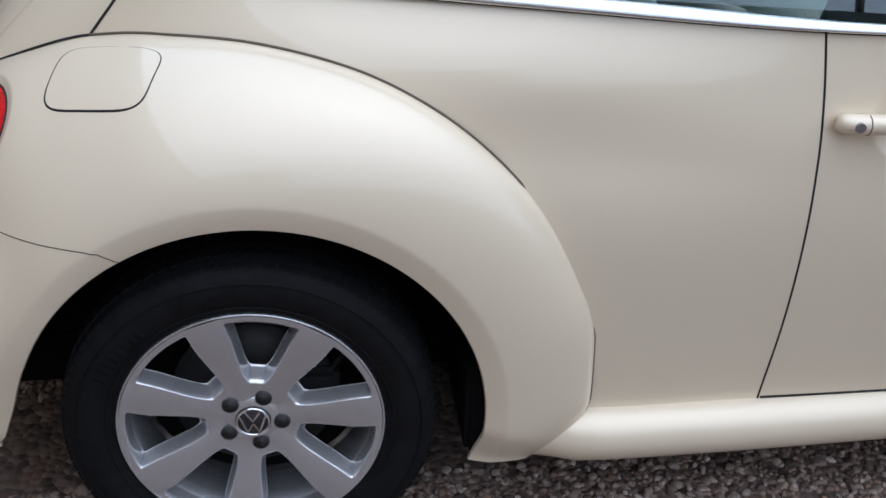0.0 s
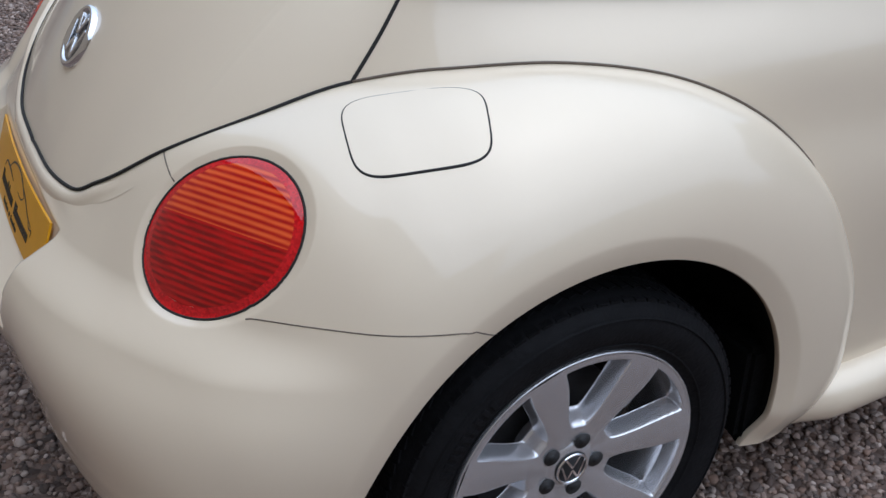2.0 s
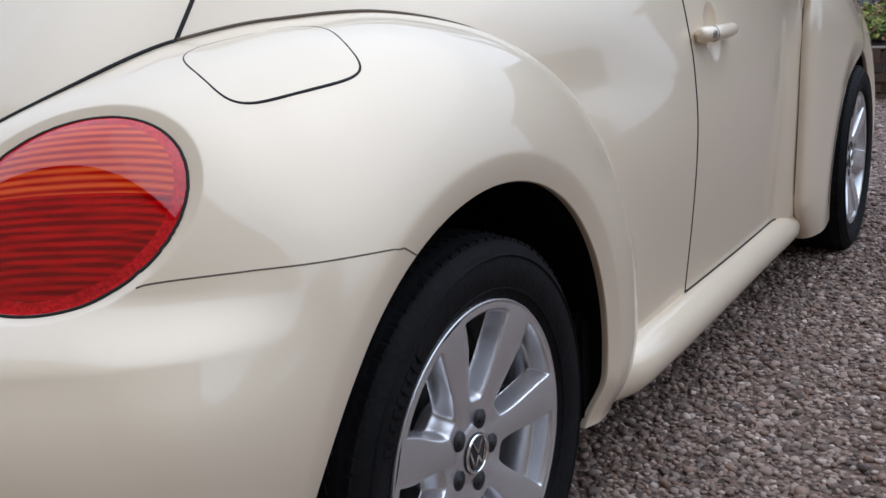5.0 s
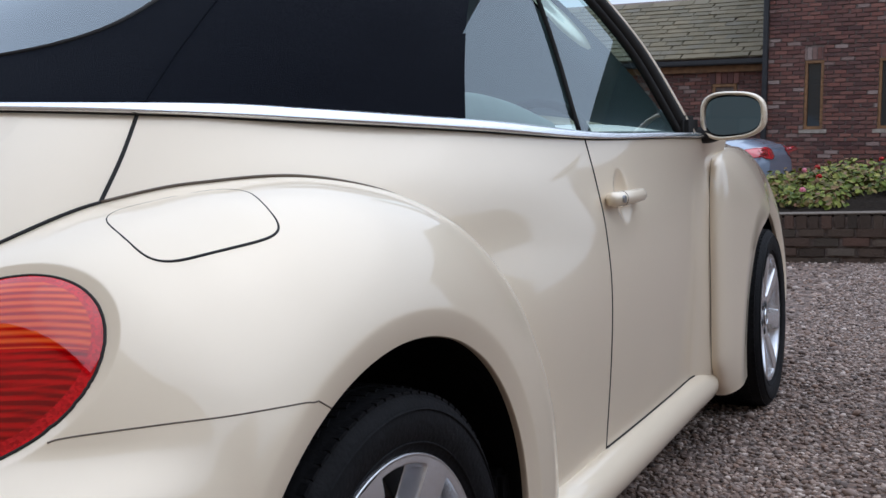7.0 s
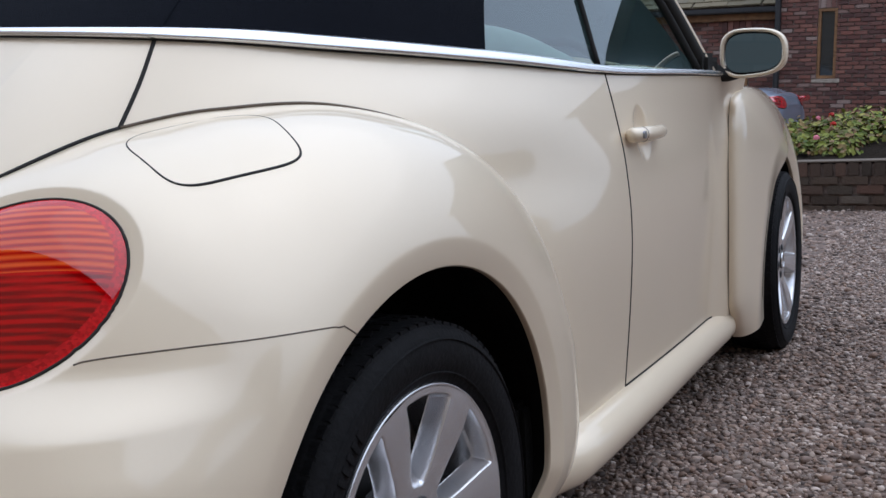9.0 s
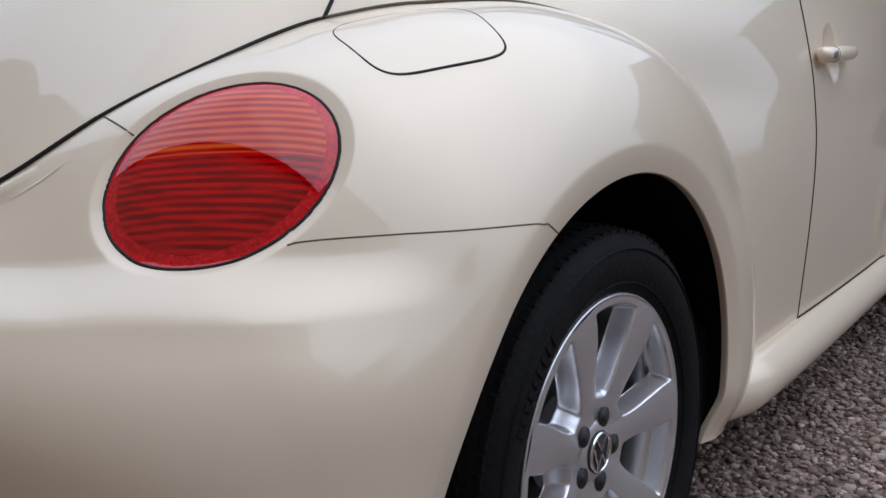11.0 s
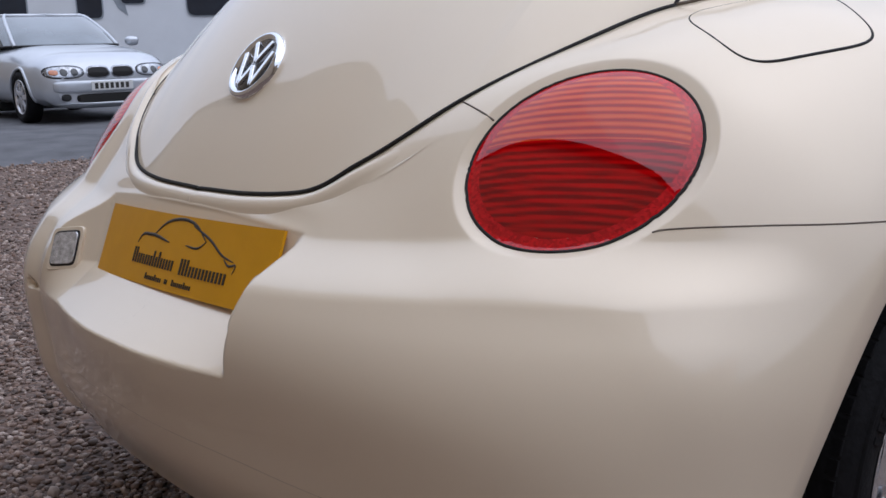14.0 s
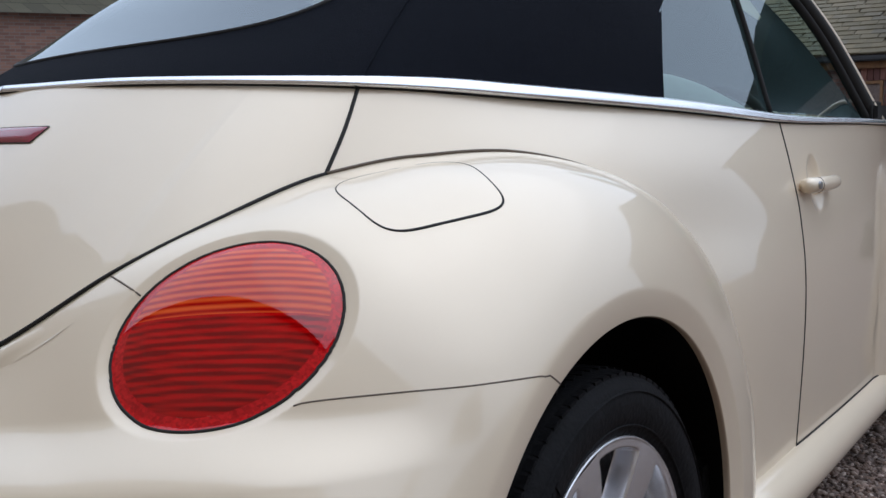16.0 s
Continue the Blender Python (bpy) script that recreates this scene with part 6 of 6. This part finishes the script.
    for wx_ in (-0.62 * L2, 0.68 * L2):
        for sgn in (1, -1):
            bm = bmesh.new()
            lathe(bm, [(0.20, -0.02), (0.21, -0.09), (0.26, -0.105), (0.305, -0.09), (0.315, -0.04), (0.315, 0.08), (0.2, 0.1)], 40)
            w = part("wheel", bm, RUBBER, c)
            w.matrix_local = pose(wx_, sgn * (W2 - 0.10), 0.315, 0, 0, 180 if sgn > 0 else 0)
            bm = bmesh.new()
            lathe(bm, [(0.208, -0.088), (0.195, -0.075), (0.18, -0.05), (0.0, -0.05)], 40)
            part("rim", bm, DARK, w)
            bm = bmesh.new()
            lathe(bm, [(0.213, -0.088), (0.210, -0.098), (0.196, -0.092), (0.190, -0.070)], 40)
            part("rim_flange", bm, ALLOY, w)
            for k in range(7):
                bm = bmesh.new()
                box(bm, (0.02, -0.088, -0.030), (0.198, -0.055, 0.030), 0.008, Matrix.Rotation(2 * math.pi * k / 7, 4, "Y"))
                part("spoke", bm, ALLOY, w)
            bm = bmesh.new()
            box(bm, (-0.36, -0.16, -0.10), (0.36, 0.16, 0.36), 0.1)
            arch = part("arch_liner", bm, LINER, c)
            arch.location = (wx_, sgn * (W2 - 0.30), 0.315)
    skin = bvh_of(B)
    for wx_ in (-0.62 * L2, 0.68 * L2):
        for sgn in (1, -1):
            edge = []
            for w in np.linspace(-0.15, math.pi + 0.15, 40):
                spot = skin.ray_cast(Vector((wx_ + 0.355 * math.cos(w), sgn * 3, 0.31 + 0.355 * math.sin(w))), Vector((0, -sgn, 0)))[0]
                if spot is not None:
                    edge.append(tuple(spot))
            tube("arch_edge", edge, 0.020, paint, c, sides=8)

    def patch(nm, face, u, z, w_, h_, mt, lift=0.006, p=2.6, steps=((1.0, 0.0), (0.85, 0.0006), (0.4, 0.0024), (0.02, 0.004))):
        """A lens or grille on the skin, seen along face: +1 nose, -1 tail, or ("side", sign)."""
        ring = []
        for k, rise in steps:
            row = []
            for a, b in rounded(w_, h_, p, 28):
                if isinstance(face, tuple):
                    start, way = Vector((u + a * k, face[1] * 3, z + b * k)), Vector((0, -face[1], 0))
                else:
                    start, way = Vector((face * 4, u + a * k, z + b * k)), Vector((-face, 0, 0))
                spot = skin.ray_cast(start, way)[0] or start + way * 1.9
                row.append(tuple(spot - way * (lift + rise)))
            ring.append(row)
        bm = bmesh.new()
        shell(bm, None, ring)
        bmesh.ops.recalc_face_normals(bm, faces=bm.faces)
        return part(nm, bm, mt, c)

    for sgn in (1, -1):
        patch("lamp_surround", 1, sgn * 0.625 * W2, 0.600, 0.455, 0.160, GAP, 0.003)
        patch("headlamp", 1, sgn * 0.62 * W2, 0.600, 0.43, 0.138, lamp_front, 0.008)
        for u_ in (0.50, 0.64):
            patch("projector", 1, sgn * u_ * W2, 0.598, 0.086, 0.086, PANE, 0.013, 2.0)
        patch("indicator", 1, sgn * 0.765 * W2, 0.598, 0.095, 0.060, INDICATOR, 0.014)
        patch("grille_surround", 1, sgn * 0.153, 0.590, 0.285, 0.150, lamp_front, 0.004, 3.4)
        patch("grille", 1, sgn * 0.153, 0.590, 0.255, 0.122, GAP, 0.010, 3.4)
        patch("tail_lamp", -1, sgn * 0.66 * W2, 0.78, 0.36, 0.15, lamp_rear, 0.010)
        patch("tail_lamp", ("side", sgn), -0.945 * L2, 0.79, 0.30, 0.11, lamp_rear, 0.010)
        patch("fog_lamp", 1, sgn * 0.64 * W2, 0.300, 0.12, 0.085, DARK, 0.008)
        bm = bmesh.new()
        rings = [[(0.30 * L2 + dx, sgn * (W2 * 0.96 + 0.09 + a * k), 0.98 + b * k) for a, b in rounded(0.20, 0.13, 2.6, 20)] for dx, k in ((0.0, 0.9), (0.03, 1.0), (0.08, 0.75), (0.10, 0.3))]
        shell(bm, None, rings)
        part("door_mirror", bm, paint, c)
    patch("air_intake", 1, 0, 0.285, 0.88, 0.105, GAP, 0.010, 5)
    bumper_steps = ((1.0, -0.012), (0.97, 0.012), (0.90, 0.022), (0.4, 0.025), (0.02, 0.025))
    patch("bumper", 1, 0, 0.425, 1.42, 0.150, paint, 0.0, 6, bumper_steps)
    patch("lower_lip", 1, 0, 0.212, 1.36, 0.040, paint, 0.0, 5, bumper_steps)
    bm = bmesh.new()
    px_ = L2 * 1.016 + 0.024
    box(bm, (px_ + 0.001, -0.26, 0.372), (px_ + 0.014, 0.26, 0.480), 0.004)
    pl = part("number_plate", bm, material("plate_white", (0.7, 0.7, 0.68), rough=0.4, var=0.05), c)
    for k in range(7):
        bm = bmesh.new()
        box(bm, (px_ + 0.014, -0.22 + 0.064 * k, 0.392), (px_ + 0.017, -0.18 + 0.064 * k, 0.460))
        part("print_bar", bm, PRINT, pl)
    return c


SILVER = material("silver_paint", (0.52, 0.55, 0.59), rough=0.34, metal=0.45, coat=1.0, var=0.03)
BLUE = material("blue_grey_paint", (0.21, 0.265, 0.35), rough=0.40, metal=0.25, coat=1.0, var=0.03)
HEADLAMP = material("headlamp", (0.40, 0.42, 0.45), rough=0.15, metal=0.6, coat=1.0, var=0.5, scale=25)
INDICATOR = material("indicator_lens", (0.62, 0.22, 0.10), rough=0.2, coat=1.0, var=0.2, scale=40)
TAIL = material("tail_lamp", (0.45, 0.012, 0.02), rough=0.2, coat=1.0, var=0.15, scale=20)
CARGLASS = material("car_glass", (0.10, 0.125, 0.14), rough=0.06, spec=0.9, coat=1.0, var=0.3, scale=2)
silver = simple_car("hatchback_car", "silver hatchback parked on the tarmac drive", SILVER, CARGLASS, HEADLAMP, TAIL, height=1.37)
silver.matrix_basis = SLOPE @ pose(3.83, 12.99, 0.155, 0, 0, -91)
blue = simple_car("saloon_car", "pale blue saloon parked behind the flower bed", BLUE, CARGLASS, HEADLAMP, TAIL, 4.5, 1.76, 1.38, 0.60, 0.93)
blue.matrix_basis = SLOPE @ pose(11.6, 3.18, -0.04, 0, 0, 90)

# motorhome
WHITE = material("white_panel", (0.74, 0.76, 0.78), rough=0.5, coat=0.1, coat_rough=0.2, var=0.04, scale=2, bump=0.05, bump_scale=6)
GREY_PANEL = material("grey_panel", (0.30, 0.33, 0.36), rough=0.5, var=0.1)
van = thing("motorhome", "white coachbuilt motorhome with dark tinted windows", "motorhome")


def van_body():
    prof = [(-3.6, 0.45), (-3.62, 2.3), (-3.45, 2.72), (-3.1, 2.85), (1.6, 2.90), (2.55, 2.80), (2.95, 2.50), (3.05, 2.1), (3.0, 1.75), (2.98, 1.40), (3.15, 1.20), (3.5, 1.02), (3.6, 0.6), (3.55, 0.4)]
    bm = bmesh.new()
    a = [bm.verts.new((x, -1.1, z)) for x, z in prof]
    b = [bm.verts.new((x, 1.1, z)) for x, z in prof]
    bm.faces.new(a)
    bm.faces.new(b[::-1])
    for i in range(len(prof)):
        j = (i + 1) % len(prof)
        bm.faces.new((a[j], a[i], b[i], b[j]))
    bmesh.ops.bevel(bm, geom=bm.edges[:], offset=0.06, segments=3, affect="EDGES", clamp_overlap=True)
    for f in bm.faces:
        f.smooth = f.calc_area() < 0.25
    return bm


part("body", van_body(), WHITE, van)
VANPANE = material("van_pane", (0.018, 0.026, 0.040), rough=0.1, spec=0.7, var=0.2, scale=2)
for nm, x0, x1, z0, z1, mt in (("side_window", -2.9, -2.1, 1.45, 2.05, VANPANE), ("side_window", -1.45, -0.75, 1.45, 2.05, VANPANE), ("side_window", 0.11, 0.53, 1.46, 2.15, VANPANE), ("side_window", 0.87, 1.27, 1.70, 2.15, VANPANE), ("cab_window", 2.01, 2.80, 1.46, 2.36, VANPANE), ("skirt", -3.5, 3.3, 0.42, 0.62, GREY_PANEL)):
    for sgn in (1, -1):
        if mt is GREY_PANEL:
            bm = bmesh.new()
            box(bm, (x0, sgn * 1.105 - 0.012, z0), (x1, sgn * 1.105 + 0.012, z1), 0.01)
            part(nm, bm, mt, van)
            continue
        mx, mz = (x0 + x1) / 2, (z0 + z1) / 2
        made = []
        for grow, depth, mat_ in ((0.05, 0.014, GREY_PANEL), (0.0, 0.022, mt)):
            bm = bmesh.new()
            shell(bm, None, [[(mx + a, sgn * (1.10 + d), mz + b) for a, b in rounded(x1 - x0 + grow, z1 - z0 + grow, 7.0, 40)] for d in (-0.01, depth)])
            bmesh.ops.recalc_face_normals(bm, faces=bm.faces)
            for f in bm.faces:
                f.smooth = False
            made.append(part("window_frame" if grow else nm, bm, mat_, van))
        made[0].parent = made[1]
for x in (-2.0, 2.9):
    for sgn in (1, -1):
        bm = bmesh.new()
        lathe(bm, [(0.0, -0.10), (0.20, -0.10), (0.22, -0.12), (0.32, -0.11), (0.35, -0.04), (0.35, 0.1)], 36)
        w = part("wheel", bm, RUBBER, van)
        w.matrix_local = pose(x, sgn * 0.98, 0.35, 0, 0, 180 if sgn > 0 else 0)
bm = bmesh.new()
shell(bm, None, [[(x, -1.1 - d, z) for x, z in ((0.57, 2.35), (0.78, 2.30), (0.86, 2.02), (0.92, 1.72), (0.97, 1.48), (0.80, 1.62), (0.68, 1.88), (0.60, 2.15))] for d in (-0.005, 0.006)])
bmesh.ops.recalc_face_normals(bm, faces=bm.faces)
for f in bm.faces:
    f.smooth = False
part("side_stripe", bm, GREY_PANEL, van, "grey swept stripe on the side")
van.matrix_basis = SLOPE @ pose(6.32, 17.98, 0.17, 0, 0, -30)

# clipped evergreen behind the silver car
EVERGREEN = random_tint(material("evergreen_leaf", (0.03, 0.05, 0.02), rough=0.7, spec=0.2), (0.018, 0.030, 0.014), [(0.045, 0.065, 0.026), (0.030, 0.048, 0.020), (0.065, 0.085, 0.035)])
bush = thing("clipped_bush", "dark green clipped evergreen bush beside the tarmac", "bush", at=tuple(SLOPE @ Vector((4.15, 16.6, 0.16))))
tube("stem", [(0, 0, -0.05), (0.02, 0, 0.3), (0.0, 0.02, 0.7)], 0.05, OAK, bush, sides=8)
crown = part("crown", leaf_cloud(2600, (0, 0, 0.75), (0.42, 0.42, 0.72), 0.05, 77), EVERGREEN, bush)
crown["kind"] = "stuff"
skirt = part("crown", leaf_cloud(900, (0, 0, 0.25), (0.40, 0.40, 0.5), 0.05, 78), EVERGREEN, bush)
skirt["kind"] = "stuff"

# ---- brick barns round the yard, seen at the edges and in the paint; side and corner ones added unseen ----


def barn(name, label, x, y, yaw, length, depth, eaves, ridge, stuff):
    b = part(name, bmesh.new(), MORTAR)
    tagged(b, label, "barn", kind="structure")
    b.matrix_basis = Matrix.Translation((x, y, ground_at(y) - 0.3)) @ Matrix.Rotation(radians(yaw), 4, "Z")
    bm = bmesh.new()
    v = [bm.verts.new(p) for p in ((-length / 2, 0, 0), (length / 2, 0, 0), (length / 2, depth, 0), (-length / 2, depth, 0), (-length / 2, 0, eaves), (length / 2, 0, eaves), (length / 2, depth, eaves), (-length / 2, depth, eaves), (-length / 2, depth / 2, ridge), (length / 2, depth / 2, ridge))]
    for f in ((0, 1, 5, 4), (1, 2, 6, 9, 5), (2, 3, 7, 6), (3, 0, 4, 8, 7)):
        bm.faces.new([v[i] for i in f])
    part("barn_wall", bm, stuff, b)
    bm = bmesh.new()
    o = 0.25
    for p in (((-length / 2 - o, -o, eaves - 0.15), (length / 2 + o, -o, eaves - 0.15), (length / 2 + o, depth / 2, ridge + 0.05), (-length / 2 - o, depth / 2, ridge + 0.05)), ((length / 2 + o, depth + o, eaves - 0.15), (-length / 2 - o, depth + o, eaves - 0.15), (-length / 2 - o, depth / 2, ridge + 0.05), (length / 2 + o, depth / 2, ridge + 0.05))):
        bm.faces.new([bm.verts.new(q) for q in p])
    bmesh.ops.solidify(bm, geom=bm.faces[:], thickness=0.1)
    part("barn_roof", bm, FARSLATE, b)
    return b


def coursed(name, a, b, mortar, w, h):
    m = material(name, a, rough=0.9)
    nt = m.node_tree
    br = nt.nodes.new("ShaderNodeTexBrick")
    co = nt.nodes.new("ShaderNodeTexCoord")
    sep, com = nt.nodes.new("ShaderNodeSeparateXYZ"), nt.nodes.new("ShaderNodeCombineXYZ")
    add = nt.nodes.new("ShaderNodeMath")
    nt.links.new(co.outputs["Object"], sep.inputs[0])
    nt.links.new(sep.outputs[0], add.inputs[0])
    nt.links.new(sep.outputs[1], add.inputs[1])
    nt.links.new(add.outputs[0], com.inputs[0])
    nt.links.new(sep.outputs[2], com.inputs[1])
    nt.links.new(com.outputs[0], br.inputs["Vector"])
    for k, v in (("Color1", a), ("Color2", b), ("Mortar", mortar)):
        br.inputs[k].default_value = (*v, 1)
    br.inputs["Scale"].default_value, br.inputs["Brick Width"].default_value, br.inputs["Row Height"].default_value, br.inputs["Mortar Size"].default_value = 1.0, w, h, 0.006
    nt.links.new(br.outputs[0], nt.nodes["Principled BSDF"].inputs["Base Color"])
    return m


FARBRICK = coursed("far_brick", (0.26, 0.135, 0.095), (0.17, 0.085, 0.062), (0.2, 0.18, 0.16), 0.225, 0.075)
FARSTONE = coursed("buff_stone", (0.46, 0.36, 0.255), (0.36, 0.28, 0.20), (0.32, 0.27, 0.20), 0.42, 0.17)
FARSLATE = coursed("far_slate", (0.15, 0.135, 0.09), (0.11, 0.10, 0.07), (0.05, 0.045, 0.03), 0.4, 0.3)
barn("barn_far", "brick barn with slate roof beyond the motorhome", 16.9, 17.4, -35, 14, 7, 5.0, 8.0, FARBRICK)
# unseen barn, added to close this side and block low sky in reflections
barn("barn_side", "unseen buff stone barn with slate roof, added to close the yard", 4.5, -17.0, 180, 37, 7, 2.6, 5.0, FARSTONE)
# unseen outbuilding, hinted at by reflections; sized to keep sky off the rear bumper
barn("barn_corner", "unseen buff stone outbuilding with slate roof, blocking sky beside the yard", -1.45, -9.0, 180, 2.9, 6, 4.7, 6.3, FARSTONE)
barn("barn_rear", "tall buff stone barn close behind the parked car", -3.4, 17.0, 90, 66, 8, 7.3, 10.0, FARSTONE)
